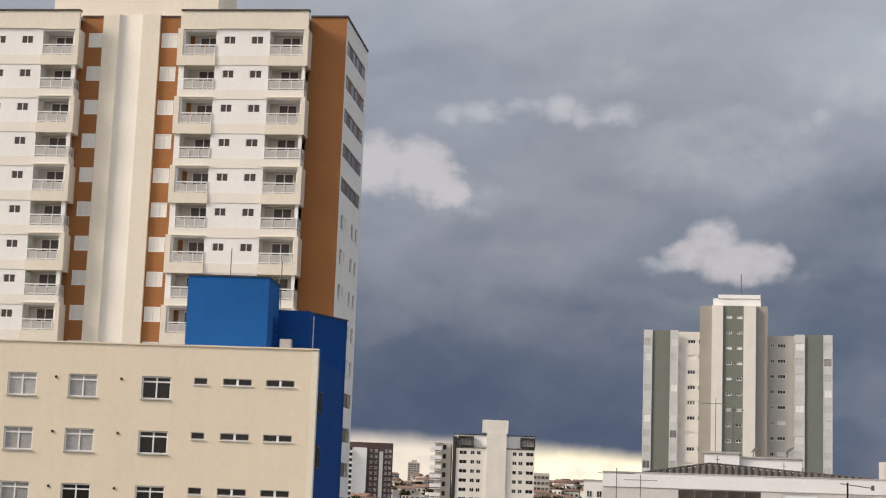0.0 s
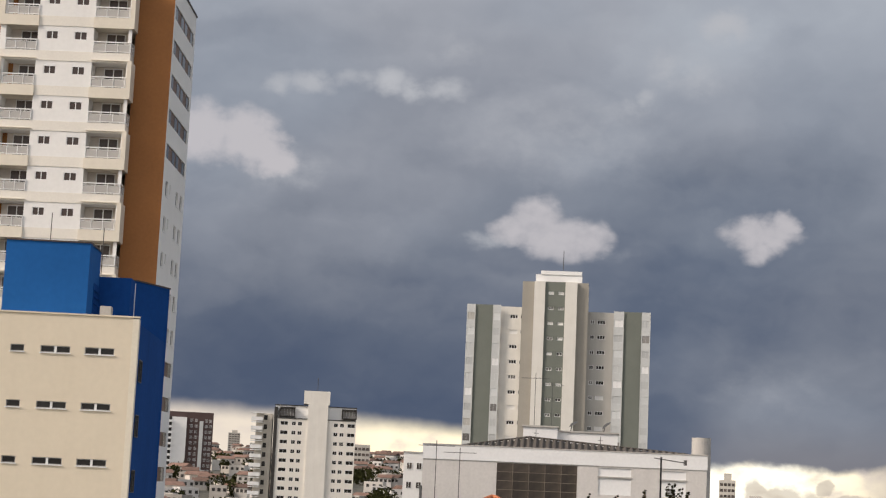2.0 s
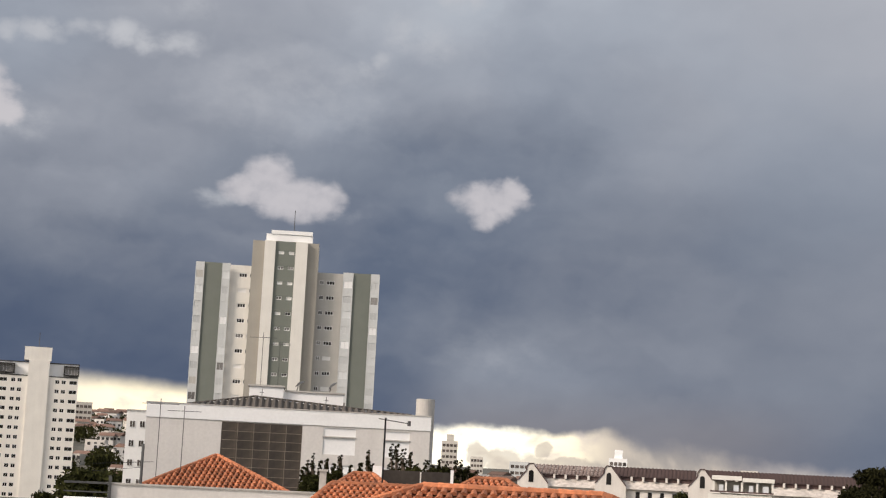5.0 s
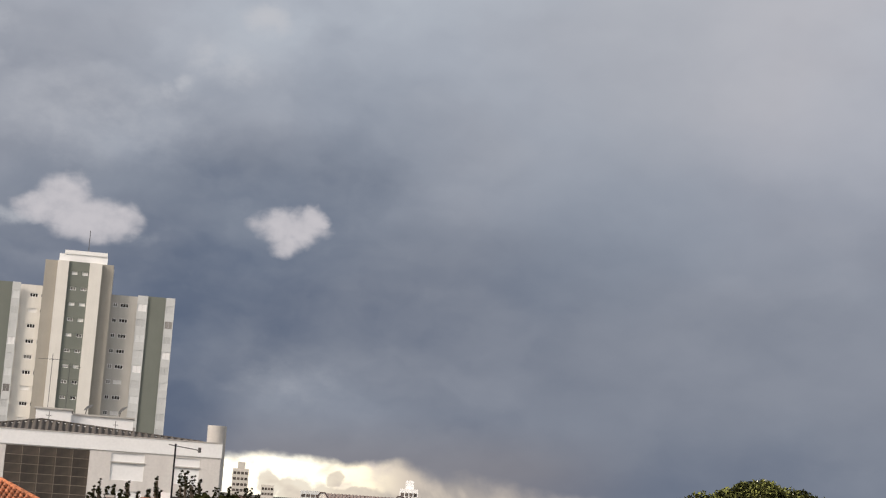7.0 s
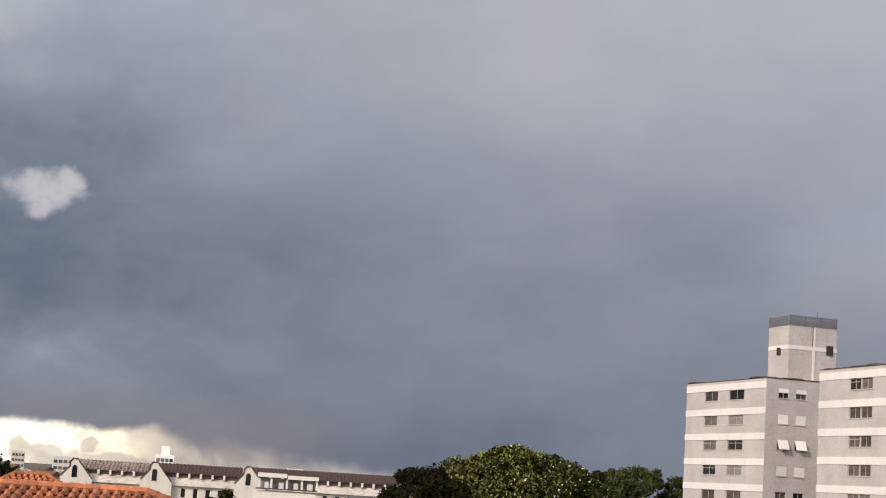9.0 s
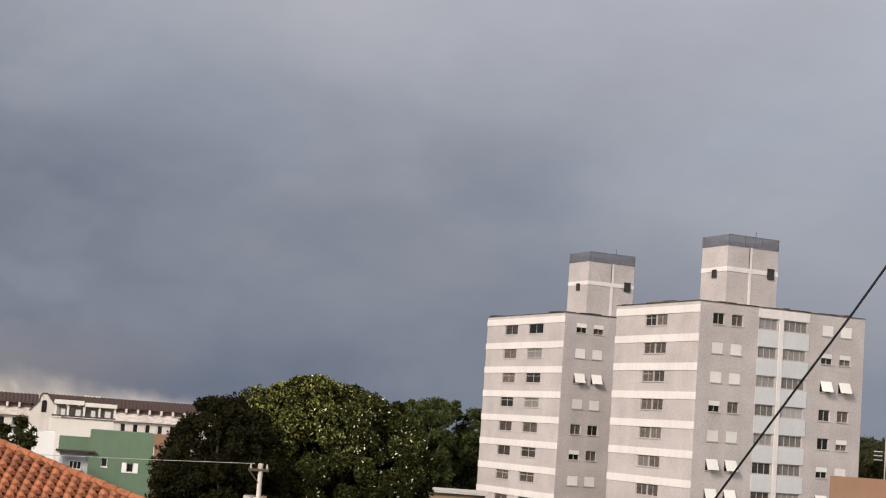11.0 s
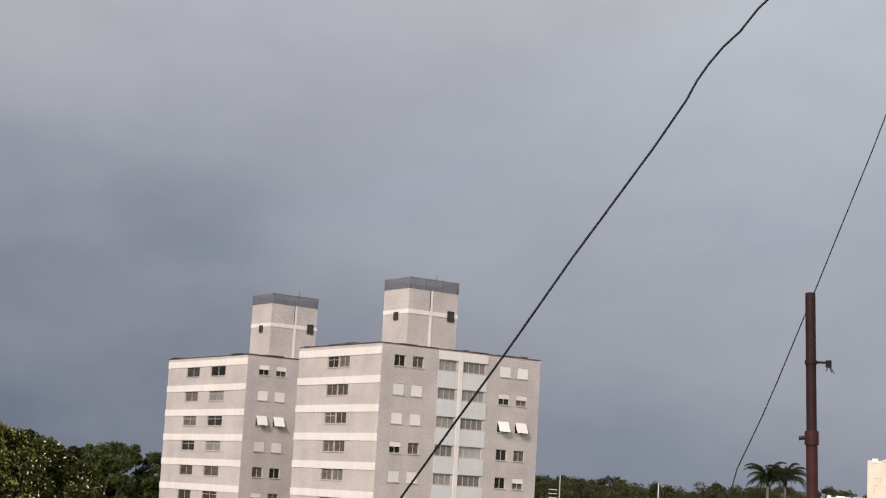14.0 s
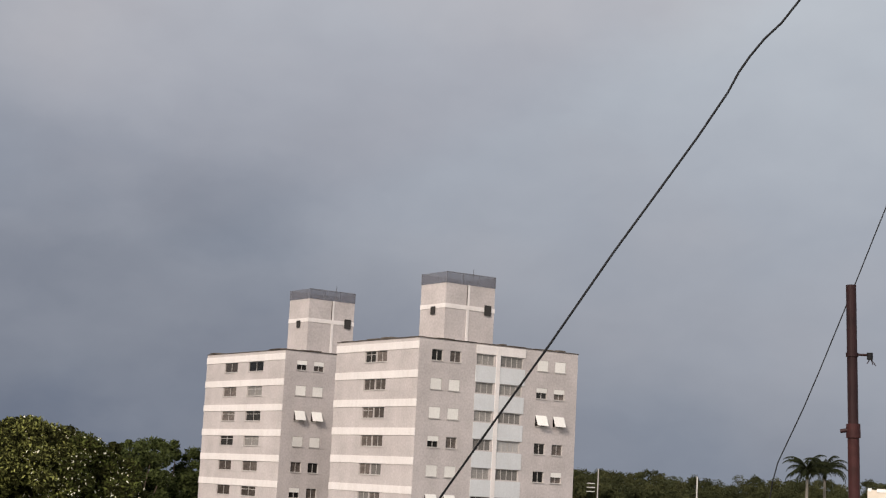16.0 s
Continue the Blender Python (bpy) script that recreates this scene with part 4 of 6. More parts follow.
def grey_block(origin, wl, wr, wins_left, wins_right, label, top, house, shutters, pairs=False, drain=0.5):
    """A block seen on its corner: the banded gable to its left, the window front to its right."""
    ob = thing("grey_apartment_block", Matrix.Translation(origin) @ pose(0, 0, 0, 0, 0, 12), label, "apartment building", "grey apartment blocks")
    n = 9
    rng = random.Random(round(origin[0] * 7))
    m = left_side(0, wl)
    holes = []
    for k in range(n):
        z = top - 2.8 * k
        for a, b in wins_left:
            if z - 1.95 > 0:
                mid = wl * (a + b) / 2
                holes += [(wl * a, mid, z - 2.2, z - 1.10), (mid + 0.06, wl * b, z - 2.2, z - 1.10)] if pairs else [(wl * a, wl * b, z - 2.2, z - 1.10)]
    part("wall", sheet(0, wl, 0, top, holes), GREY_BLOCK, ob, "grey pebbledashed gable", m)
    for h in holes:
        window(ob, m, h[1] - h[0], h[3] - h[2], h[0], h[2], pane=rng.choice([GLASS_BROWN, GLASS_BROWN, GLASS_GREY, GLASS_BROWN, GLASS]), cols=2, transom=rng.choice([0.0, 0.0, 0.7]), inset=0.12, bar=0.05, frame_mat=ALUMINIUM)
    for k in range(n):
        z = top - 2.8 * k
        if z > 1:
            part("band", boxes((-0.04, wl + 0.02, -0.05, 0.02, z - 1.08, z - 0.34)), GREY_BAND, ob, "pale painted floor band", m)
    holes, balconies = [], []
    for k in range(n):
        z = top - 2.8 * k
        for a, b in wins_right:
            if z - 2.0 > 0:
                holes.append((wr * a, wr * b, z - 2.1, z - 1.0))
    part("wall", sheet(0, wr, 0, top, holes), GREY_BLOCK, ob, "grey pebbledashed front")
    for h in holes:
        big_one = h[1] - h[0] > 1.7
        if big_one:
            window(ob, FRONT, h[1] - h[0], h[3] - h[2], h[0], h[2], pane=rng.choice([GLASS_BROWN, GLASS_GREY, GLASS_GREY, CURTAIN]), cols=4 if h[1] - h[0] > 2.4 else 3, inset=0.1, bar=0.06, frame_mat=ALUMINIUM, sill=False)
            continue
        floor_no = round((top - 1.0 - h[3]) / 2.8)
        column = [a for a, b in wins_right if wr * (b - a) < 1.7].index(min((a for a, b in wins_right if wr * (b - a) < 1.7), key=lambda a: abs(wr * a - h[0])))
        state = shutters[min(floor_no, len(shutters) - 1)][column]
        window(ob, FRONT, h[1] - h[0], h[3] - h[2], h[0], h[2], pane=rng.choice([GLASS, GLASS_BROWN]), cols=2, inset=0.14, bar=0.05, frame_mat=ALUMINIUM)
        w, hh = h[1] - h[0], h[3] - h[2]
        if state == "S":
            put("shutter", mesh_of("shutter", boxes((h[0] + 0.02, h[1] - 0.02, 0.02, 0.07, h[2] + 0.02, h[3] - 0.02)), GLASS_BRIGHT), ob, None, "lowered white roller shutter")
        elif state == "H":
            put("shutter", mesh_of("shutter", boxes((h[0] + 0.02, h[1] - 0.02, 0.02, 0.07, h[2] + hh * 0.55, h[3] - 0.02)), GLASS_BRIGHT), ob, None, "half-lowered white roller shutter")
        elif state == "O":
            put("shutter", mesh_of("shutter", boxes((0, w, -0.03, 0.0, -hh, 0)), GLASS_BRIGHT), ob, pose(h[0], -0.02, h[3], -24), "white shutter propped open")
    body = boxes((0.3, wr - 0.02, 0.3, wl - 0.02, 0, top - 0.1))
    part("wall", body, GREY_BLOCK, ob)
    bm = boxes((-0.06, wr + 0.06, -0.06, wl + 0.06, top, top + 0.07))
    # lifted and torn tar sheets along the two seen edges
    for i in range(26):
        u, w, up = rng.uniform(0, 1), rng.uniform(0.5, 2.4), 0.02 + 0.16 * rng.random() ** 3
        if i % 2:
            box(bm, u * (wr - w), u * (wr - w) + w, -0.09, 1.4, top + 0.05, top + 0.07 + up)
        else:
            box(bm, -0.09, 1.4, u * (wl - w), u * (wl - w) + w, top + 0.05, top + 0.07 + up)
    part("roof", bm, TAR, ob, "dark tarred roof edge with lifted sheets")
    # roof house with a guard fence
    x0, x1, y0, y1, z1 = house
    part("roof_house", boxes((x0, x1, y0, y1, top + 0.1, z1)), GREY_BLOCK, ob, "grey tank house on the roof")
    mid = (top + z1) / 2 + 0.5
    part("band", boxes((x0 - 0.04, x1 + 0.04, y0 - 0.04, y1, mid, mid + 0.45)), GREY_BAND, ob)
    part("band", boxes((x0 + (x1 - x0) * drain, x0 + (x1 - x0) * drain + 0.3, y0 - 0.05, y0, top + 0.1, z1)), GREY_BAND, ob, "pale drain strip")
    window(ob, FRONT, 0.85, 1.05, x1 - 1.3, mid - 0.35, pane=DARK_OPEN, cols=1, frame_mat=DARK_OPEN, inset=y0 - 0.08, sill=False)
    part("drain_stain", boxes((x0 + (x1 - x0) * drain - 0.07, x0 + (x1 - x0) * drain + 0.02, y0 - 0.06, y0 - 0.05, mid + 0.45, z1)), TAR, ob, "rusty streak beside the drain strip")
    window(ob, left_side(x0, y1), 0.8, 0.8, (y1 - y0) * 0.45, mid - 0.6, pane=DARK_OPEN, cols=1, frame_mat=DARK_OPEN, inset=-0.09, sill=False)
    for xa, xb, ya, yb in ((x0 - 0.03, x1 + 0.03, y0 - 0.04, y0 - 0.02), (x0 - 0.04, x0 - 0.02, y0, y1), (x1 + 0.02, x1 + 0.04, y0, y1), (x0 - 0.03, x1 + 0.03, y1 + 0.02, y1 + 0.04)):
        part("guard_net", boxes((xa, xb, ya, yb, z1, z1 + 1.1)), NETTING, ob, "grey guard netting")
    for xa in (x0, x0 + (x1 - x0) / 3, x0 + (x1 - x0) * 2 / 3, x1):
        for ya in (y0, y1):
            part("net_post", tube(bmesh.new(), (xa, ya, z1), (xa, ya, z1 + 1.12), 0.04, n=6), MESH_GREY, ob)
    part("net_rail", boxes((x0, x1, y0 - 0.06, y0, z1 + 1.08, z1 + 1.14)), MESH_GREY, ob)
    part("antenna", tube(bmesh.new(), (x0 + (x1 - x0) * 0.8, (y0 + y1) / 2, z1), (x0 + (x1 - x0) * 0.8, (y0 + y1) / 2, z1 + 2.0), 0.03, n=6), STEEL_DARK, ob)
    return ob


GT_TOP = 24.11
PAIRS = ((0.077, 0.143), (0.187, 0.253), (0.35, 0.46), (0.5, 0.64), (0.735, 0.805), (0.85, 0.92))
near_block = grey_block((59.59, 150.6, 0), 15.4, 19.7, ((0.365, 0.63),), PAIRS, "grey pebbledashed apartment block with pale bands and a tank house", GT_TOP, (4.85, 10.9, 3.0, 7.5, 30.2), ("DDSS", "SSHH", "SSOO", "HDDD", "SSDH", "OOHS", "OOOH", "SSSS", "SDSH"), True, 0.43)
far_block = grey_block((54.45, 177.4, 0), 19.0, 19.7, ((0.245, 0.415), (0.555, 0.74)), PAIRS, "grey pebbledashed apartment block behind, with a tank house", GT_TOP - 0.2, (4.0, 10.0, 2.5, 7.0, 30.2), ("HHSS", "SSSH", "OODS", "SSSS", "DDSH", "HDSS", "SSSS", "SSHD", "SHSS"))
# enclosed verandas of the near block
for k in range(8):
    z = GT_TOP - 2.8 * k
    for a, b in ((0.345, 0.47), (0.495, 0.655)):
        part("veranda_panel", boxes((19.7 * a, 19.7 * b, -0.05, 0.01, z - 3.78, z - 2.16)), GREY_BALCONY, near_block, "pale blue-grey veranda panel")
part("band", boxes((19.7 * 0.345, 19.7 * 0.655, -0.06, 0.01, GT_TOP - 0.98, GT_TOP - 0.12)), GREY_BAND, near_block, "pale header over the verandas")
part("mullion", boxes((19.7 * 0.47, 19.7 * 0.495, -0.09, 0.01, 0, GT_TOP - 0.2)), GREY_BAND, near_block)


# ---- white hall with a corrugated roof ----
hall = thing("white_hall", pose(-26.8, 106.69, 0, 0, 0, 14.1), "grey-white flat-fronted hall with a dark slate panel and shutters", "building")
HX0, HX1 = -9.28, 9.06
shut_holes = [(2.13, 4.23, 10.27, 11.98), (6.06, 7.75, 10.27, 11.95), (2.13, 4.23, 6.6, 9.6), (6.06, 7.75, 6.6, 9.6)]
part("wall", sheet(HX0, HX1, 0, 12.1, shut_holes + [(-4.45, 0.77, 7.46, 12.04, 0.06)], depth=0.2), WAREHOUSE, hall, "grey rendered front wall")
part("wall", boxes((HX0 + 0.02, HX1 - 0.02, 0.3, 14, 0, 12.0)), WAREHOUSE, hall)
part("parapet", boxes((HX0 - 0.04, HX1 + 0.04, -0.05, 0.3, 12.1, 13.02)), WHITE, hall, "white painted parapet band")
part("coping", boxes((HX0 - 0.06, HX1 + 0.06, -0.08, 0.34, 13.02, 13.09)), SOOT, hall, "stained coping")
for a, b, c, d in shut_holes:
    sh = part("shutter", boxes((a, b, 0.06, 0.12, c, d)), WHITE, hall, "closed white roller shutter")
    part("rail", boxes((a - 0.06, b + 0.06, -0.04, 0.06, d - 0.62, d - 0.54)), SOOT, sh)
slate = mesh_of("slate_panel", boxes((0, 1.008, 0, 0.05, 0, 0.538)), PANEL_DARK)
part("grout_bed", boxes((-4.44, 0.76, 0.028, 0.05, 7.47, 12.03)), GROUT, hall, "pale brown joints of the slate panel")
for i in range(5):
    for j in range(8):
        put("slate_panel", slate, hall, pose(-4.43 + i * 1.043, 0.015, 7.48 + j * 0.57))
# corrugated sheets behind the parapet
bm = bmesh.new()
rows = []
nx = 170
for i in range(nx + 1):
    x = -6.9 + 14.9 * i / nx
    hump = max(0.0, 1 - (-2.5 - x) / 4.4) if x < -2.5 else max(0.0, 1 - (x + 2.5) / 10.8)
    rib = 0.10 * math.sin(x * math.tau / 0.42)
    rows.append([bm.verts.new((x, 0.36, 13.06 + rib)), bm.verts.new((x, 2.6, 13.12 + 0.70 * hump + rib)), bm.verts.new((x, 9.0, 12.9)), bm.verts.new((x, 0.36, 12.9))])
for a, b in zip(rows, rows[1:]):
    for k in range(2):
        bm.faces.new((a[k], b[k], b[k + 1], a[k + 1]))
    bm.faces.new((a[3], b[3], b[0], a[0]))
part("corrugated_roof", bm, FIBRE, hall, "weathered grey corrugated roof sheets")
part("ridge_cap", tube(tube(bmesh.new(), (-6.9, 2.6, 13.14), (-2.5, 2.6, 13.86), 0.07, n=6), (-2.5, 2.6, 13.86), (8.0, 2.6, 13.14), 0.07, n=6), FIBRE, hall, "dark ridge cap")
part("tank_room", boxes((-2.9, -0.62, 3, 8, 12.5, 14.55), (-0.62, 3.4, 3.3, 8, 12.5, 14.3)), WHITE, hall, "white tank room on the roof")
part("coping", boxes((-3.0, -0.55, 2.9, 8.1, 14.55, 14.66), (-0.55, 3.5, 3.2, 8.1, 14.3, 14.4)), SOOT, hall)
part("water_tank", tube(bmesh.new(), (8.75, 1.0, 10.0), (8.75, 1.0, 14.2), 0.62, n=28), material("pale_grey_tank", (0.50, 0.48, 0.45), vary=0.06, stain=0.3), hall, "upright pale grey water tank", smooth=False)
for x, z, t in ((0.25, 14.35, 35), (2.45, 14.35, 42)):
    bm = bmesh.new()
    bmesh.ops.create_cone(bm, cap_ends=True, segments=18, radius1=0.38, radius2=0.12, depth=0.12)
    dish = put("satellite_dish", mesh_of("satellite_dish", bm, STEEL_DARK), hall, pose(x + 0.15, 3.4, z + 0.55, 0, -t, 12), "small tilted satellite dish")
    part("dish_mount", tube(bmesh.new(), (x, 3.5, z), (x + 0.1, 3.5, z + 0.5), 0.035, n=6), STEEL_DARK, hall)


def tv_antenna(at, height, arm, bars, label, arm_turn=0.0, drop=0.0):
    """A roof antenna: a slim mast, a boom and cross rods."""
    ob = thing("tv_antenna", Matrix.Translation(at), label, "antenna", "roof antennas")
    part("mast", tube(bmesh.new(), (0, 0, 0), (0, 0, height), 0.02, n=6), STEEL_DARK, ob)
    m = pose(0, 0, height - 0.25 - drop, 0, 0, arm_turn)
    part("boom", tube(bmesh.new(), (-arm / 2, 0, 0), (arm / 2, 0, 0), 0.016, n=6), STEEL_DARK, ob, m=m)
    for i in range(bars):
        x = -arm / 2 + arm * (i + 0.5) / bars
        part("rod", tube(bmesh.new(), (x, -0.35, 0), (x, 0.35, 0), 0.012, n=5), STEEL_DARK, ob, m=m)
    return ob


hm = pose(-26.8, 106.69, 0, 0, 0, 14.1)
tv_antenna(hm @ Vector((-1.05, 3.8, 14.6)), 3.1, 1.5, 6, "slim roof antenna on the white hall")
tv_antenna(hm @ Vector((-2.2, 3.6, 14.6)), 3.6, 1.9, 7, "tall slim roof antenna on the white hall", drop=0.1)
tv_antenna(hm @ Vector((2.2, 0.6, 13.3)), 0.7, 0.3, 2, "short stub antenna on the hall roof")
tv_antenna(hm @ Vector((-2.0, 0.6, 13.7)), 0.6, 0.3, 2, "short stub antenna on the hall roof")

# ---- tiled roofs of the near houses ----
tile_bm = bmesh.new()
for k in range(2):
    ring0, ring1 = [], []
    for i in range(5):
        a = math.pi * i / 4
        ring0.append(tile_bm.verts.new((-0.108 * math.cos(a), -0.02, 0.115 * math.sin(a) + 0.03)))
        ring1.append(tile_bm.verts.new((-0.086 * math.cos(a), 0.42, 0.095 * math.sin(a))))
    for i in range(4):
        tile_bm.faces.new((ring0[i], ring0[i + 1], ring1[i + 1], ring1[i]))
    if k == 0:
        tile_bm.faces.new(ring0[::-1])
        break
TILE_MESH = mesh_of("roof_tile", tile_bm, TILE)
TILE_V = np.array([v.co[:] for v in TILE_MESH.vertices])
TILE_F = [tuple(p.vertices) for p in TILE_MESH.polygons]


def tiled_slope(parent, base, along, up, width_at, rows, singles=False, pitch=0.265, course=0.38):
    """Barrel tiles on a slope: base is the eave's left corner, along and up unit vectors in the slope, width_at(d) the span at d metres up."""
    along, up = Vector(along).normalized(), Vector(up).normalized()
    out = along.cross(up)
    turn = Matrix((along, up, out)).transposed().to_4x4()
    rng = random.Random(len(bpy.data.objects))
    verts, faces, made = [], [], 0
    deck = bmesh.new()
    top = rows * course
    a0, b0 = width_at(0)
    a1, b1 = width_at(top)
    base = Vector(base)
    deck.faces.new([deck.verts.new(base + along * u + up * v) for u, v in ((a0, 0), (b0, 0), (b1, top), (a1, top))])
    # bed coloured darker to stand for shade between the tile rows
    part("roof_deck", deck, TILE_BED, parent, "terracotta under-tiles in a shaded tone")
    for r in range(rows):
        lo, hi = width_at((r + 0.5) * course)
        for k in range(int((hi - lo) / pitch)):
            p = base + along * (lo + (k + 0.5) * pitch) + up * (r * course) + out * rng.uniform(0, 0.02)
            m = Matrix.Translation(p) @ turn @ pose(0, 0, 0, 0, 0, rng.uniform(-2.5, 2.5))
            if singles and made < 290:
                put("roof_tile", TILE_MESH, parent, m)
                made += 1
            else:
                n = len(verts)
                rot = np.array(m.to_3x3())
                verts.extend(map(tuple, TILE_V @ rot.T + np.array(p)))
                faces.extend(tuple(i + n for i in f) for f in TILE_F)
    if verts:
        d = bpy.data.meshes.new("roof_tiles")
        d.from_pydata(verts, [], faces)
        d.materials.append(TILE)
        put("roof_tiles", d, parent, None, "many terracotta barrel tiles", "stuff")


def ridge(parent, a, b, r=0.11):
    """A row of half-round ridge tiles from a to b."""
    a, b = Vector(a), Vector(b)
    n = max(2, int((b - a).length / 0.38))
    bm = bmesh.new()
    for i in range(n):
        tube(bm, a.lerp(b, i / n), a.lerp(b, (i + 1.08) / n), r * 1.12, r * 0.95, 8)
    part("ridge_tiles", bm, TILE, parent, "terracotta ridge tiles", kind="stuff")


def hip_house(name, m, w, d, eave, top, ridge_half, label, wall_mat, singles=False):
    """A small house under a hipped tile roof; the front slope faces -y."""
    ob = thing(name, m, label, "house", "tiled houses")
    part("wall", boxes((-w / 2 + 0.3, w / 2 - 0.3, -d / 2 + 0.3, d / 2 - 0.3, 0, eave)), wall_mat, ob, "plain rendered house walls")
    part("eave", boxes((-w / 2, w / 2, -d / 2, d / 2, eave - 0.12, eave - 0.02)), WHITE, ob)
    rise = top - eave
    slope = math.hypot(d / 2, rise)
    up = (0, d / 2, rise)
    rows = int(slope / 0.38)
    tiled_slope(ob, (-w / 2, -d / 2, eave), (1, 0, 0), up, lambda v: ((w / 2 - ridge_half) * v / slope, w - (w / 2 - ridge_half) * v / slope), rows, singles)
    run = w / 2 - ridge_half
    side = math.hypot(run, rise)
    tiled_slope(ob, (w / 2, -d / 2, eave), (0, 1, 0), (-run, 0, rise), lambda v: (d / 2 * v / side, d - d / 2 * v / side), int(side / 0.38))
    tiled_slope(ob, (-w / 2, d / 2, eave), (0, -1, 0), (run, 0, rise), lambda v: (d / 2 * v / side, d - d / 2 * v / side), int(side / 0.38))
    tiled_slope(ob, (w / 2, d / 2, eave), (-1, 0, 0), (0, -d / 2, rise), lambda v: (run * v / slope, w - run * v / slope), rows)
    for sx in (-1, 1):
        ridge(ob, (sx * w / 2, -d / 2, eave + 0.05), (sx * ridge_half, 0, top + 0.05))
        ridge(ob, (sx * w / 2, d / 2, eave + 0.05), (sx * ridge_half, 0, top + 0.05))
    if ridge_half > 0.1:
        ridge(ob, (-ridge_half, 0, top + 0.05), (ridge_half, 0, top + 0.05))
    return ob


def at_az(az, dist, turn=0.0):
    """A pose at an azimuth and distance whose front faces the camera, turned a little."""
    p = spot(az, dist)
    return pose(p.x, p.y, 0, 0, 0, -az + turn)


hip_house("tiled_house", at_az(-16.53, 86), 7.2, 7.0, 8.2, 9.82, 0.05, "small house under a pointed terracotta tile roof", SOOT)
hip_house("tiled_house", at_az(-11.6, 78), 3.2, 4.5, 8.55, 9.34, 0.45, "house with a low hipped terracotta tile roof", WHITE)
hip_house("tiled_house", at_az(-7.3, 76), 3.6, 4.0, 8.75, 9.40, 0.7, "house with a low hipped terracotta tile roof", WHITE)
hip_house("tiled_house", at_az(-8.6, 71, 2), 12.0, 5.0, 8.0, 8.95, 5.0, "long low house under a terracotta tile roof", WHITE)
hip_house("tiled_house", at_az(-6.6, 45.2, 0), 15.2, 10.4, 7.55, 9.35, 2.4, "broad house under a weathered terracotta tile roof", WHITE, singles=True)

yard = thing("parapet_wall", at_az(-16.6, 80), "long white parapet wall before the tiled house", "wall")
part("wall", boxes((-4.8, 4.7, 0, 0.2, 0, 8.32)), WAREHOUSE, yard)
part("coping", boxes((-4.9, 4.8, -0.06, 0.26, 8.32, 8.4)), SOOT, yard)
shed = thing("dark_wall", at_az(-9.8, 79), "dark brown weathered wall with white posts behind the tile roofs", "wall")
for x0, x1 in ((-1.62, 0.16), (0.22, 1.58)):
    part("panel", boxes((x0, x1, 0, 0.2, 0, 9.62)), DARK_BOARD, shed)
part("post", boxes((0.16, 0.22, -0.03, 0.2, 0, 9.6)), WAREHOUSE, shed, "thin pale post")
part("post", boxes((1.58, 1.72, -0.05, 0.3, 0, 9.75)), WHITE, shed, "white post")
part("post", boxes((-2.05, -1.62, -0.05, 0.3, 0, 9.78)), WHITE, shed, "broad white post")
stake = thing("dark_post", Matrix.Translation(spot(-18.98, 81.5)), "slim dark grey post beside the parapet wall", "post")
part("pole", tube(bmesh.new(), (0, 0, 0), (0, 0, 10.25), 0.07, n=8), STEEL_DARK, stake)
balustrade = thing("roof_railing", at_az(-20.6, 80), "white roof railing with thin dark bars", "railing")
part("wall", boxes((-1.2, 0.9, 0.3, 3, 0, 7.6)), WHITE, balustrade, "white roof wall")
part("post", boxes((0.8, 0.95, 0, 0.15, 0, 8.7)), STEEL_DARK, balustrade)
part("rail", boxes((-1.2, 0.8, 0.02, 0.1, 8.3, 8.4)), STEEL_DARK, balustrade)
part("rail", boxes((-1.2, 0.8, 0.02, 0.1, 7.9, 7.96)), STEEL_DARK, balustrade)
for az0, el0, az1, el1 in ((-20.6, -0.55, -18.6, -0.4), (-20.6, -0.8, -18.98, -0.6)):
    bm = tube(bmesh.new(), spot(az0, 83, 10 + 83 * math.tan(radians(el0))), spot(az1, 83, 10 + 83 * math.tan(radians(el1))), 0.013, n=6)
    tagged(new("street_wire", mesh_of("street_wire", bm, CABLE)), "thin dark wire over the parapet wall", "cable", "cables")
post = thing("chimney_post", at_az(-12.95, 78.5), "short pale chimney post", "chimney")
part("shaft", boxes((-0.16, 0.16, -0.16, 0.16, 0, 9.4)), SOOT, post)
part("cap", boxes((-0.22, 0.22, -0.22, 0.22, 9.4, 9.5)), SOOT, post)
tv_antenna(spot(-18.5, 84, 5.0), 7.5, 1.9, 7, "tall roof antenna beside the white hall")
tv_antenna(spot(-17.7, 84, 5.0), 7.2, 1.7, 5, "tall roof antenna beside the white hall")
mast = thing("antenna_mast", Matrix.Translation(spot(-10.95, 74, 5.0)), "dark steel mast with a side arm", "antenna")
part("mast", tube(bmesh.new(), (0, 0, 0), (0, 0, 6.9), 0.04, n=8), CABLE, mast)
part("arm", tube(bmesh.new(), (-0.3, 0, 6.85), (1.05, 0, 6.68), 0.025, n=6), STEEL_DARK, mast)
part("tip", tube(bmesh.new(), (1.05, 0, 6.58), (1.05, 0, 6.8), 0.07, n=8), STEEL_DARK, mast)
strip_house = thing("narrow_building", at_az(-19.2, 260), "narrow cream apartment building with small brown windows", "apartment building")
part("wall", boxes((-1.5, 5.2, 0, 14, 0, 15.7)), TOWER_WHITE, strip_house)
part("coping", boxes((-1.6, 5.3, -0.1, 14.1, 15.7, 15.9)), SOOT, strip_house)
for k in range(6):
    for x in (-1.0, 0.5):
        window(strip_house, FRONT, 0.8, 1.0, x, 13.2 - 2.9 * k, pane=GLASS_BROWN, cols=2, inset=-0.04, sill=False)

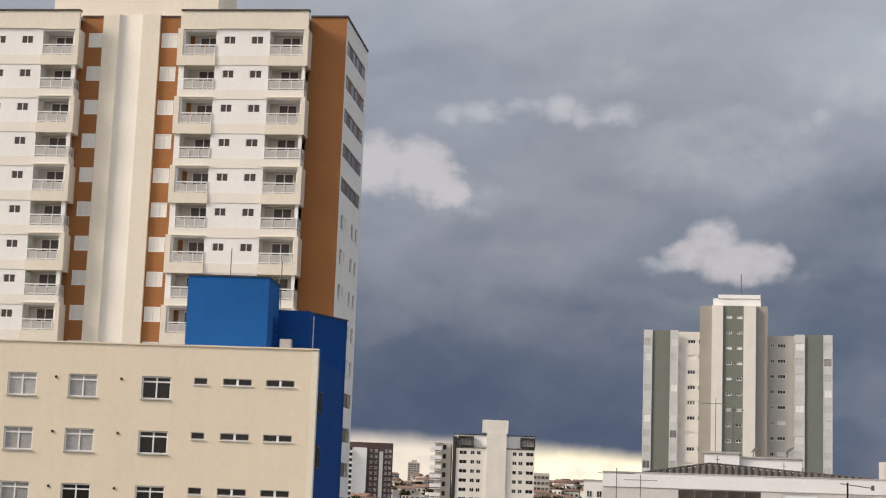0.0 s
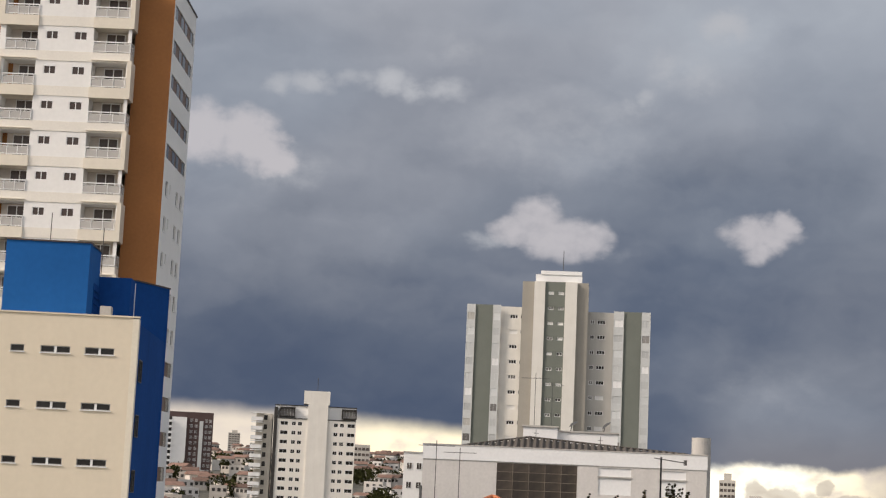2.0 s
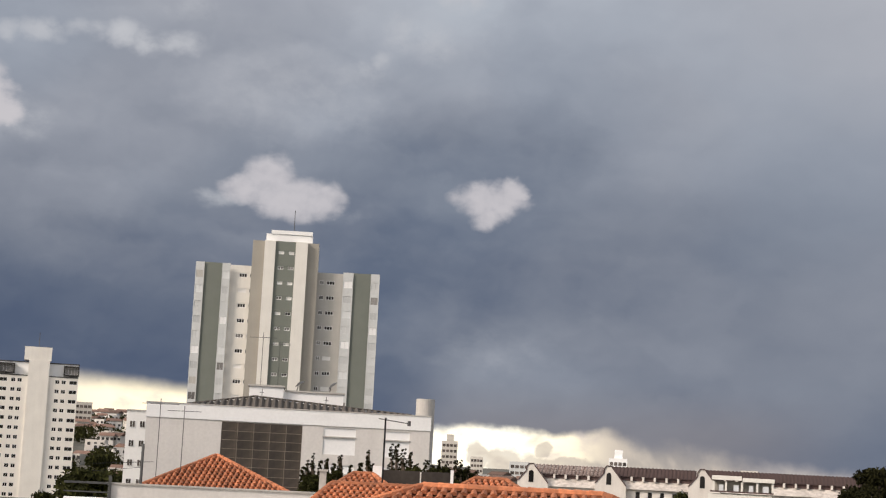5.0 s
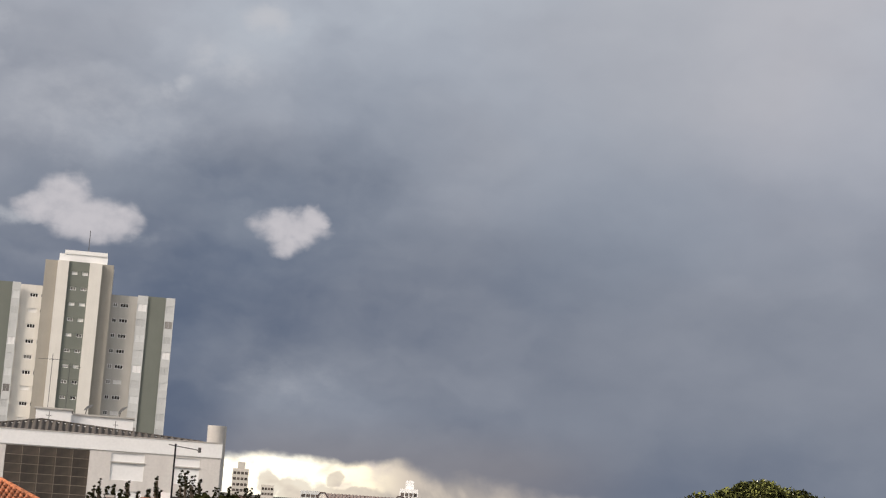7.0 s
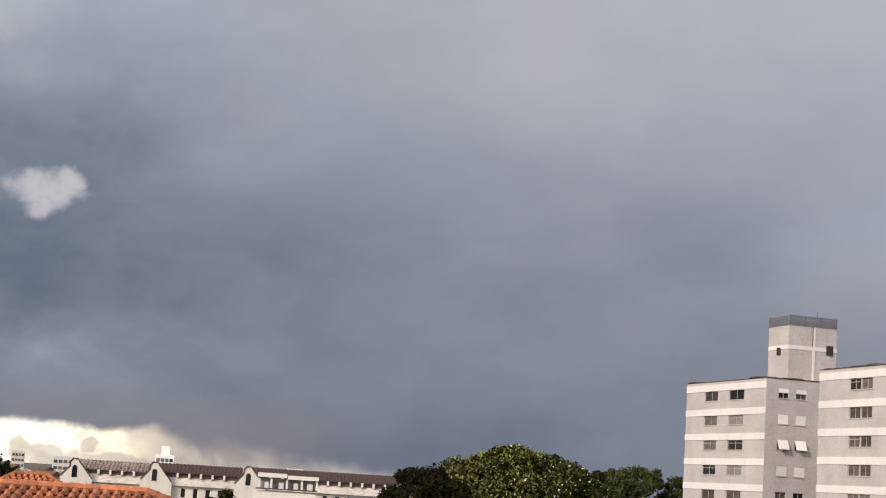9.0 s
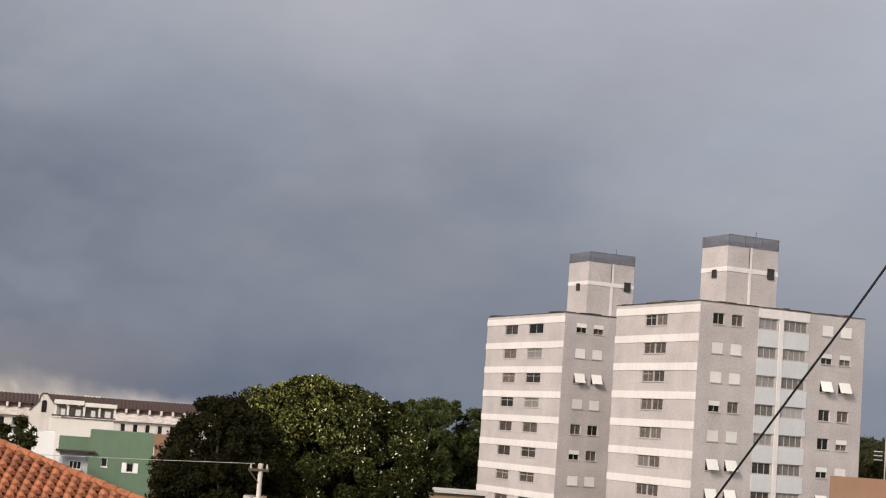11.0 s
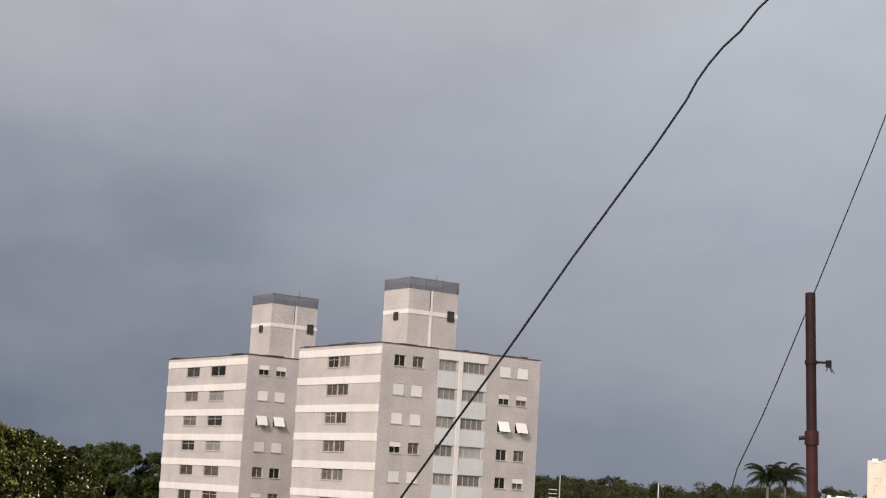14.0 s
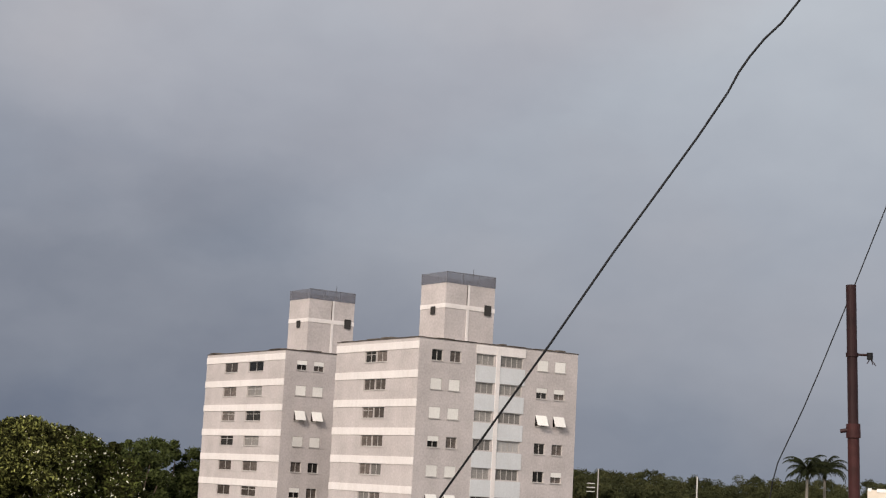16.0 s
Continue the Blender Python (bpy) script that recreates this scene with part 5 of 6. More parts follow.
# ---- long white building with brown roofs and arched gables ----
lodge = thing("gabled_institution", at_az(0, 280), "long white building with brown tile roofs and arched gables", "building")
L0 = 280
SEG = [(-5.85, -3.5, 0.0), (-3.25, -0.35, 0.5), (-0.15, 5.5, 1.0)]
for a, b, up in SEG:
    x0, x1 = L0 * math.tan(radians(a)), L0 * math.tan(radians(b))
    z = 10.0 + up * 0.4
    holes = []
    n = int((x1 - x0 - 4) / 2.0)
    for i in range(n):
        holes.append((x0 + 4.4 + i * 2.0, x0 + 5.2 + i * 2.0, z - 4.6, z - 3.0))
    part("wall", sheet(x0, x1, 0, z - 2.6, holes), LODGE_WHITE, lodge, "white wall with tall windows")
    for h in holes:
        window(lodge, FRONT, 0.8, 1.6, h[0], h[2], pane=GLASS, cols=1, bar=0.06)
    # pale lean-to slope, clerestory with vents, dark tile roof
    bm = bmesh.new()
    prof = [(-0.5, z - 2.65), (1.6, z - 1.35), (1.6, z - 0.95)]
    for (ya, za), (yb, zb) in zip(prof, prof[1:]):
        bm.faces.new([bm.verts.new(v) for v in ((x0, ya, za), (x1, ya, za), (x1, yb, zb), (x0, yb, zb))])
    box(bm, x0, x1, 1.7, 12, 0, z - 1.0)
    part("lean_to", bm, WORN_SHEET, lodge, "pale patchy sloping lower roof")
    part("clerestory", boxes((x0, x1, 1.50, 1.7, z - 1.3, z - 0.55)), BROWN_TOWER, lodge, "dark clerestory strip")
    for i in range(int((x1 - x0 - 3) / 1.9)):
        part("vent_post", boxes((x0 + 3.5 + i * 1.9, x0 + 3.85 + i * 1.9, 0.9, 1.5, z - 1.35, z - 0.62)), LODGE_WHITE, lodge)
    bm = bmesh.new()
    bm.faces.new([bm.verts.new(v) for v in ((x0, 1.2, z - 0.72), (x1, 1.2, z - 0.72), (x1, 6, z + 0.85), (x0, 6, z + 0.85))])
    bm.faces.new([bm.verts.new(v) for v in ((x0, 6, z + 0.85), (x1, 6, z + 0.85), (x1, 11, z - 0.7), (x0, 11, z - 0.7))])
    tiles = TILE_PATCHY if up == 0.0 else TILE_DARK
    roof = part("roof", bm, tiles, lodge, "dark brown tile roof")
    n = int((x1 - x0) / 0.6)
    step = (x1 - x0) / n
    bm = bmesh.new()
    vs = [bm.verts.new(v) for v in ((0, 1.2, -0.64), (step * 0.3, 1.2, -0.615), (step * 0.6, 1.2, -0.64), (0, 6, 0.93), (step * 0.3, 6, 0.955), (step * 0.6, 6, 0.93))]
    bm.faces.new((vs[0], vs[1], vs[4], vs[3])), bm.faces.new((vs[1], vs[2], vs[5], vs[4]))
    row = mesh_of("roof_tile", bm, tiles)
    for i in range(n):
        put("roof_tile", row, roof, pose(x0 + i * step, 0, z))
    # gable at its head
    g = bmesh.new()
    outline = [(-2.2, 0), (2.9, 0), (2.9, z - 2.3), (0.75, z + 0.35), (0.45, z + 0.85), (-0.35, z + 0.85), (-0.7, z + 0.35), (-0.8, z - 0.4), (-2.2, z - 2.0)]
    fr = [g.verts.new((x0 + x, -1.0, zz)) for x, zz in outline]
    bk = [g.verts.new((x0 + x, 1.0, zz)) for x, zz in outline]
    g.faces.new(fr)
    for i in range(len(outline)):
        j = (i + 1) % len(outline)
        g.faces.new((fr[i], bk[i], bk[j], fr[j]))
    part("gable", g, LODGE_WHITE, lodge, "white stepped gable")
    c = bmesh.new()
    for (xa, za), (xb, zb) in zip(outline[2:], outline[3:]):
        tube(c, (x0 + xa, -1.05, za + 0.08), (x0 + xb, -1.05, zb + 0.08), 0.10, n=6)
    part("gable_coping", c, BROWN_TOWER, lodge, "dark gable coping")
    w = bmesh.new()
    arch = [(-0.36, z - 2.1), (0.44, z - 2.1)] + [(0.04 + 0.4 * math.cos(t * math.pi / 8), z - 0.55 + 0.4 * math.sin(t * math.pi / 8)) for t in range(9)]
    w.faces.new([w.verts.new((x0 + x, -1.05, zz)) for x, zz in arch])
    part("arched_window", w, GLASS, lodge, "dark arched window")
annex = thing("flat_annex", at_az(1.1, 240), "small flat-roofed pale annex with an open grille storey", "building")
part("wall", boxes((-4.4, 4.4, 0, 4, 0, 7.9)), GT_BEIGE, annex, "stained beige wall")
part("roof", boxes((-3.9, 0.2, -0.4, 4.2, 9.85, 10.45)), GT_BEIGE, annex, "flat slab roof")
part("roof", boxes((0.3, 4.7, -0.3, 4.2, 9.70, 10.25)), GT_BEIGE, annex, "flat slab roof")
part("slab", boxes((-4.1, 4.6, -0.3, 4.1, 8.15, 8.35)), BROWN_TOWER, annex, "dark floor slab")
# inner wall coloured darker to stand for shade in the open storey
part("back", boxes((-3.7, 4.5, 0.9, 3.9, 8.35, 9.7)), GT_FLANK, annex, "inner wall in a shaded grey tone")
for x in (-3.8, -2.1, 0.1, 2.2, 4.3):
    part("pillar", boxes((x, x + 0.3, -0.1, 0.3, 8.35, 9.7)), GT_BEIGE, annex)
for x, w in ((-2.9, 0.6), (-0.9, 0.7), (1.2, 0.6), (3.1, 0.8)):
    part("screen", boxes((x, x + w, 0.1, 0.2, 8.35, 9.2)), GREY_BALCONY, annex, "pale grey screen")

# ---- far towers in the bright gap ----


def far_tower(az, dist, w, top_el, mat, floors, label, cap=True):
    p = spot(az, dist)
    z = land(p.x, p.y) - 1
    h = EYE + dist * math.tan(radians(top_el)) - z
    ob = thing("far_tower", pose(p.x, p.y, z, 0, 0, -az), label, "apartment building", "far towers")
    part("wall", boxes((-w / 2, w / 2, 0, w * 0.8, 0, h)), mat, ob)
    if cap:
        part("roof_house", boxes((-w * 0.2, w * 0.25, w * 0.2, w * 0.6, h, h + 3.5)), mat, ob)
    for k in range(floors):
        zz = h - 3.0 - 3.0 * k
        if zz > 1:
            for i in range(4):
                part("window", boxes((-w / 2 + w * (0.06 + i * 0.235), -w / 2 + w * (0.24 + i * 0.235), -0.1, 0.05, zz, zz + 1.4)), GLASS_BROWN, ob)
    return ob


far_tower(-8.64, 900, 8.5, 0.80, PALE_FAR, 9, "far pale grey tower block")
far_tower(-7.7, 1000, 7.5, 0.32, PALE_FAR, 6, "far pale tower with a flat cap", False)
far_tower(-6.25, 800, 9.5, 0.22, GT_STRIP, 6, "far grey tower with dark window stripes", False)
far_tower(-2.95, 700, 7.5, 0.50, WHITE, 6, "far white tower with banded storeys")
far_tower(1.4, 900, 9.0, 0.30, PALE_FAR, 4, "far pale tower over the brown roofs", False)
far_tower(-25.25, 2300, 16, 1.65, PALE_FAR, 12, "slender far tower on the ridge")
far_tower(-24.6, 2300, 9, 1.35, PALE_FAR, 8, "slender far tower on the ridge", False)
far_tower(-20.95, 900, 9, 1.45, PALE_FAR, 8, "far pale tower behind the white block", False)

# ---- hillside town ----
rng = random.Random(12)
house_walls = [PALE_FAR, FAR_WALL, SOOT, FAR_WALL, LODGE_WHITE, WAREHOUSE]
SHAPES = []
for i in range(5):
    w, d, h = rng.uniform(5, 10), rng.uniform(6, 9), rng.uniform(3.0, 6.0)
    rb = bmesh.new()
    e = 0.5
    vs = [rb.verts.new(v) for v in ((-w / 2 - e, -e, h), (w / 2 + e, -e, h), (w / 2 + e, d + e, h), (-w / 2 - e, d + e, h), (-w / 2 - e, d / 2, h + 1.5), (w / 2 + e, d / 2, h + 1.5))]
    for f in ((0, 1, 5, 4), (2, 3, 4, 5), (1, 2, 5), (3, 0, 4), (0, 3, 2, 1)):
        rb.faces.new([vs[k] for k in f])
    SHAPES.append((w, d, h, mesh_of("roof", rb, TILE_FAR)))
WALLS = {}
opening = mesh_of("window", boxes((0, 1.2, -0.08, 0.05, 0, 1.2)), DARK_OPEN)
for i in range(290):
    az, dist = rng.uniform(-27.6, -18.6), 520 + 950 * rng.random() ** 1.2
    if i > 262:
        az, dist = rng.uniform(-10, -3), rng.uniform(500, 900)
    p = spot(az, dist)
    k = rng.randrange(5)
    w, d, h, roof_data = SHAPES[k]
    mat = rng.choice(house_walls)
    if (k, mat.name) not in WALLS:
        WALLS[k, mat.name] = mesh_of("wall", boxes((-w / 2, w / 2, 0, d, -3, h)), mat)
    flat = rng.random() < 0.5
    ob = thing("hillside_house", pose(p.x, p.y, land(p.x, p.y), 0, 0, -az + rng.uniform(-35, 35)),
               "far flat-roofed hillside house with dark windows" if flat else "far hillside house with a tiled roof", "house", "hillside houses")
    put("wall", WALLS[k, mat.name], ob)
    if not flat:
        put("roof", roof_data, ob)
    for j in range(3):
        put("window", opening, ob, pose(-w / 2 + (j + 0.4) * w / 3, 0, h * 0.55))

# ---- trees ----


def leaves(centres, size, count, rng_np, squash=0.8, shell=(0.55, 1.08)):
    """Small bent leaf blades scattered through clumps (x, y, z, radius): vertices and faces for a mesh."""
    c = np.array(centres)
    pick = rng_np.integers(0, len(c), count)
    v = rng_np.normal(size=(count, 3))
    v /= np.linalg.norm(v, axis=1, keepdims=True)
    r = c[pick, 3] * rng_np.uniform(*shell, count)
    pos = c[pick, :3] + v * r[:, None] * (1, 1, squash)
    a = rng_np.normal(size=(count, 3)) + v * 0.5
    a /= np.linalg.norm(a, axis=1, keepdims=True)
    b = np.cross(a, rng_np.normal(size=(count, 3)))
    b /= np.linalg.norm(b, axis=1, keepdims=True)
    s = size * rng_np.uniform(0.6, 1.3, count)[:, None]
    n = np.cross(a, b) * s * 0.2
    quad = np.stack([pos - a * s, pos + b * s * 0.45 + n, pos + a * s, pos - b * s * 0.45 + n], 1).reshape(-1, 3)
    return quad, np.arange(count * 4).reshape(-1, 4)


def leaf_mesh(name, centres, size, count, mat, seed, squash=0.8, shell=(0.45, 1.12)):
    q, f = leaves(centres, size, count, np.random.default_rng(seed), squash, shell)
    d = bpy.data.meshes.new(name)
    d.from_pydata(q.tolist(), [], f.tolist())
    d.materials.append(mat)
    return d


def clumps(rx, ry, z0, z1, n, seed, r=(0.9, 1.9)):
    """Clump centres on and in a dome between z0 and z1."""
    rng = random.Random(seed)
    got = []
    zc = (z0 + z1) / 2
    for i in range(n):
        rr = rng.uniform(*r)
        outer = i % 3 != 2
        a = i * 2.39996 + rng.uniform(-0.25, 0.25)
        u = (1 - 1.8 * (i + rng.random()) / n) if outer else rng.uniform(-0.7, 0.8)
        k = rng.uniform(0.88, 1.02) if outer else rng.uniform(0.25, 0.8)
        k, rr = min(k, 1.08 - min(0.5 * rr / rx, 0.3)), rr if outer else rr * 1.6
        w = (math.sqrt(1 - u * u) if u > 0 else 1 - 0.35 * u * u) if rx > 0.55 else 0.2 + 0.5 * (1 - u)
        got.append((rx * w * k * math.cos(a), ry * w * k * math.sin(a), zc + u * (z1 - zc) * k, rr))
    return got


def tree(at, rx, ry, z0, z1, label, seed, n=60, leaf=0.2, count=26000, mat=None, light=0.0, blossom=0, trunk=0.45, r=(0.9, 1.9)):
    ob = thing("tree", Matrix.Translation(at), label, "tree", "street trees")
    cl = clumps(rx, ry, z0, z1, n, seed, r)
    bm = tube(bmesh.new(), (0, 0, 0), (0.2, 0, z0 + (z1 - z0) * 0.25), trunk, trunk * 0.7, 10)
    rng = random.Random(seed)
    for c in rng.sample(cl, min(12, len(cl))):
        tube(bm, (0.2, 0, z0 + (z1 - z0) * 0.15), (c[0] * 0.85, c[1] * 0.85, c[2] - 0.2), trunk * 0.4, 0.06, 6)
    part("trunk", bm, BARK, ob, "branching brown trunk")
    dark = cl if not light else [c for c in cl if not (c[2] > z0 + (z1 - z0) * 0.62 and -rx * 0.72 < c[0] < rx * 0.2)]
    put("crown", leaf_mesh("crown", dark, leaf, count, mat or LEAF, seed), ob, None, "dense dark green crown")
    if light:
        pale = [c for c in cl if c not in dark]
        # lighter leaves on the upper left paint sunlight onto the crown
        put("crown", leaf_mesh("crown", pale, leaf * 1.15, int(count * 0.065), LEAF_LIGHT, seed + 1, shell=(0.85, 1.2)), ob, None, "yellow-green leaves in a sunlit tone")
        # upper clumps on the camera side get the sunlit green as well
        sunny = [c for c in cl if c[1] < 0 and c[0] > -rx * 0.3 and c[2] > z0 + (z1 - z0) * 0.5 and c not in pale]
        put("crown", leaf_mesh("crown", sunny, leaf * 1.15, int(count * 0.05), LEAF_SUNNY, seed + 4, shell=(0.9, 1.15)), ob, None, "outer leaves in a sunlit mid-green")
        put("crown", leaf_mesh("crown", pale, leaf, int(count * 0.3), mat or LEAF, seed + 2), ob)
    if blossom:
        put("blossom", leaf_mesh("blossom", [c for c in cl if c[1] < -0.1 * ry and c[0] > -rx * 0.25], leaf * 0.8, blossom, BLOSSOM, seed + 3, shell=(1.02, 1.2)), ob, None, "scattered white blossom", "stuff")
    return ob


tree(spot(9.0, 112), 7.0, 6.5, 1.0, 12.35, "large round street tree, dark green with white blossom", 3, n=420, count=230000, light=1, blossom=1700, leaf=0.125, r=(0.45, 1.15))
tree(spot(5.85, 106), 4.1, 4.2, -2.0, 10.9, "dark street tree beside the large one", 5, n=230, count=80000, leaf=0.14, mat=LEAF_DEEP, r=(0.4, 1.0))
tree(spot(11.5, 118), 2.4, 4.0, 0.0, 11.5, "dark green street tree", 8, n=110, count=40000, leaf=0.15, r=(0.4, 1.0))
tree(spot(12.25, 205), 4.6, 4.0, -2.0, 13.3, "mid-green tree behind the street trees", 12, n=120, count=34000, leaf=0.22, mat=LEAF_MID, r=(0.4, 1.1))
tree(spot(13.3, 215), 7.5, 5.0, -2.0, 13.8, "feathery mid-green tree behind the grey block", 11, n=190, count=60000, leaf=0.22, mat=LEAF_MID, r=(0.4, 1.2))
SHRUBS = [(-13.62, 93, 0.15, 9.51), (-13.47, 93, 0.13, 9.88), (-13.3, 93, 0.12, 10.25), (-13.04, 93, 0.17, 9.97), (-12.83, 93, 0.13, 10.09), (-12.59, 93, 0.15, 9.8), (-12.39, 93, 0.19, 10.23), (-12.02, 93, 0.12, 9.85),
          (-11.68, 93, 0.19, 9.98), (-11.45, 93, 0.12, 10.67), (-11.3, 93, 0.13, 9.91), (-10.67, 95, 0.17, 11.01), (-10.49, 95, 0.23, 11.13), (-10.25, 95, 0.28, 10.84), (-10.02, 95, 0.17, 10.77), (-9.81, 95, 0.23, 10.04),
          (-9.47, 95, 0.23, 10.22), (-9.27, 95, 0.21, 9.98), (-9.03, 95, 0.12, 10.42), (-8.79, 95, 0.28, 10.02), (-8.47, 95, 0.17, 10.38), (-8.31, 95, 0.13, 10.32), (-8.08, 95, 0.19, 10.08), (-7.82, 95, 0.21, 9.68)]
for i, (az, dist, w, top) in enumerate(SHRUBS):
    tree(spot(az, dist), w * 1.7, w * 1.7, 7.2, top, "slender dark garden shrub behind the tiled roofs", 30 + i, n=64, count=1900, leaf=0.06, trunk=0.03, r=(0.03, 0.11), mat=LEAF_DEEP)
for i, (az, dist, w, top) in enumerate(((-13.3, 92, 0.7, 9.1), (-12.5, 92, 0.8, 9.3), (-11.6, 92, 0.6, 9.3), (-9.9, 94, 1.1, 9.8), (-8.9, 95, 1.1, 9.85), (-8.15, 96, 0.9, 9.7))):
    tree(spot(az, dist), w, w, 6.0, top, "low dense garden shrub behind the tiled roofs", 70 + i, n=60, count=7000, leaf=0.10, trunk=0.08, r=(0.12, 0.34))
tree(spot(-1.0, 130), 1.6, 1.6, 4.0, 8.6, "dark palm-like tree before the white building", 51, n=10, count=2500, leaf=0.22, trunk=0.15, r=(0.4, 0.8))
rng = random.Random(77)
wood, underwood = [], []
for i in range(95):
    az, dist = rng.uniform(25.5, 44), rng.uniform(235, 330)
    p = spot(az, dist)
    top = 10 + dist * math.tan(radians(0.80 + 0.22 * noise.noise((az * 0.5, 3.1, 0)) + rng.uniform(-0.5, 0.12)))
    wide = rng.uniform(2.6, 4.6)
    for k in range(16):
        a, u = rng.uniform(0, math.tau), rng.uniform(0, 1)
        w = wide * math.sqrt(1 - u * u)
        wood.append((p.x + w * math.cos(a), p.y + w * math.sin(a), top - 0.6 - (1 - u) * wide * 0.8, rng.uniform(0.5, 1.3)))
    # dark backing leaves paint the shade inside the wood's lower part
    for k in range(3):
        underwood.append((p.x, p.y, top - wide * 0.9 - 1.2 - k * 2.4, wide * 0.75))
rng.shuffle(wood)
third = len(wood) // 3
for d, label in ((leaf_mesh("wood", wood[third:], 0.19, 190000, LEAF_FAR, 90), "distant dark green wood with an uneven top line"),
                 (leaf_mesh("wood", underwood, 0.5, 60000, LEAF_DEEP, 97), "lower foliage of the distant wood, shade in its dark colour"),
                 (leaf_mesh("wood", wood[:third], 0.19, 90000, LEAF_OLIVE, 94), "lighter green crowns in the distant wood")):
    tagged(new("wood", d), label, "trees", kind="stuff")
grove = []
for i in range(150):
    az, dist = rng.uniform(-29, -17), rng.uniform(420, 1100)
    p = spot(az, dist)
    grove.append((p.x, p.y, land(p.x, p.y) + 3, rng.uniform(2.5, 5)))
for i in range(60):
    p = spot(rng.uniform(-21.3, -18.9), rng.uniform(400, 470))
    grove.append((p.x, p.y, land(p.x, p.y) + rng.uniform(3, 9), rng.uniform(2.5, 4)))
tagged(new("hillside_trees", leaf_mesh("hillside_trees", grove, 0.9, 42000, LEAF, 91)), "dark trees between the hillside houses", "trees", kind="stuff")


def palm(at, height, label, seed):
    ob = thing("palm_tree", Matrix.Translation(at), label, "palm tree", "palms")
    part("trunk", tube(bmesh.new(), (0, 0, 0), (0.1, 0, height), 0.19, 0.12, 10), PALM_TRUNK, ob, "grey slender trunk")
    part("crownshaft", tube(bmesh.new(), (0.1, 0, height), (0.1, 0, height + 0.9), 0.18, 0.1, 10), LEAF_FAR, ob, "green crownshaft")
    rng = random.Random(seed)
    for k in range(26):
        bm = bmesh.new()
        a, rise = k * 2.39996 + rng.uniform(-0.2, 0.2), radians(84 - 66 * (k / 25) + rng.uniform(-6, 6))
        reach, n = rng.uniform(2.6, 3.1), 12
        out, side = Vector((math.cos(a), math.sin(a), 0)), Vector((-math.sin(a), math.cos(a), 0))
        at_now = Vector((0.1, 0, height + 0.6))
        pts = [at_now.copy()]
        for i in range(n):
            bend = rise - radians(118) * ((i + 0.5) / n) ** 1.4
            at_now += (out * math.cos(bend) + Vector((0, 0, math.sin(bend)))) * (reach / n)
            pts.append(at_now.copy())
        for i, (p, q) in enumerate(zip(pts, pts[1:])):
            tube(bm, p, q, 0.022, 0.02, 4)
            w = 0.42 * math.sin(math.pi * min(1.0, 0.12 + 0.88 * (i + 1) / n)) + 0.10
            for s in (-1, 1):
                for j in range(4):
                    o, o2 = p.lerp(q, j / 4), p.lerp(q, (j + 1.1) / 4)
                    tip = o2.lerp(q, 0.5) + side * s * w * 0.72 + Vector((0, 0, -w * rng.uniform(0.55, 0.95)))
                    bm.faces.new([bm.verts.new(v) for v in (o, o2, tip)])
        part("frond", bm, PALM_LEAF, ob)
    return ob


palm(spot(34.71, 158), 12.3, "royal palm with arching dark fronds above the wood", 1)
palm(spot(35.28, 162), 12.5, "royal palm with arching dark fronds above the wood", 2)

# ---- houses round the large tree ----
villa = thing("green_house", at_az(2.0, 160), "leaf-green painted house with small windows and a roofed porch", "house")
vh = [(1.95, 2.55, 4.05, 4.85), (-0.4, 0.15, 4.4, 5.2), (0.3, 0.65, 1.55, 2.0), (1.3, 1.8, 1.55, 2.0), (1.95, 2.4, 1.55, 2.0)]
part("wall", sheet(-1.6, 4.25, 0, 7.75, vh), PAINT_GREEN, villa, "leaf-green wall")
part("wall", boxes((-1.58, 4.23, 0.3, 8, 0, 7.7)), PAINT_GREEN, villa)
part("wall", boxes((-4.4, -1.6, 0.8, 1.1, 5.75, 7.0)), PAINT_GREEN, villa, "green wall over the porch")
part("wall", sheet(-4.4, -1.6, 0, 5.6, [(-3.3, -2.2, 4.0, 4.75, 0.2)], y=0.8), GREY_BALCONY, villa, "pale grey porch wall")
part("porch_roof", boxes((-4.6, -1.0, -0.3, 1.2, 5.6, 5.75)), TILE_DARK, villa, "dark porch roof")
part("post", boxes((-4.55, -4.2, -0.1, 0.3, 0, 5.6)), WHITE, villa, "white porch post")
part("porch_rail", boxes((-4.2, -1.6, -0.2, 0.0, 2.6, 3.4)), PAINT_GREEN, villa)
window(villa, FRONT, 1.1, 0.75, -3.3, 4.0, cols=3, inset=0.75)
for h in vh:
    window(villa, FRONT, h[1] - h[0], h[3] - h[2], h[0], h[2], cols=1, bar=0.05)
for x in (1.5, 2.57):
    part("shutter", boxes((x, x + 0.43, -0.05, 0, 3.98, 4.9)), WHITE, villa, "open white shutter leaf")
brick_roof = thing("brown_shed", at_az(3.85, 175), "brown tiled shed beside the green house", "shed")
part("wall", boxes((-0.9, 1.3, 0, 4, 0, 6.2)), SALMON, brick_roof)
part("roof", boxes((-1.0, 1.4, -0.2, 4.1, 6.2, 7.5)), SALMON, brick_roof, "brick-brown roof")
gable = thing("white_house", at_az(-0.55, 150), "white house with a small pointed brown gable", "house")
part("wall", prism(bmesh.new(), [(-2.0, 0), (2.2, 0), (2.2, 6), (-2.0, 6)], 0, 7.4), WHITE, gable)
g = bmesh.new()
g.faces.new([g.verts.new(v) for v in ((-2.0, -0.01, 7.4), (0.4, -0.01, 7.4), (-0.8, -0.01, 8.8))])
part("gable", g, WHITE, gable)
g = bmesh.new()
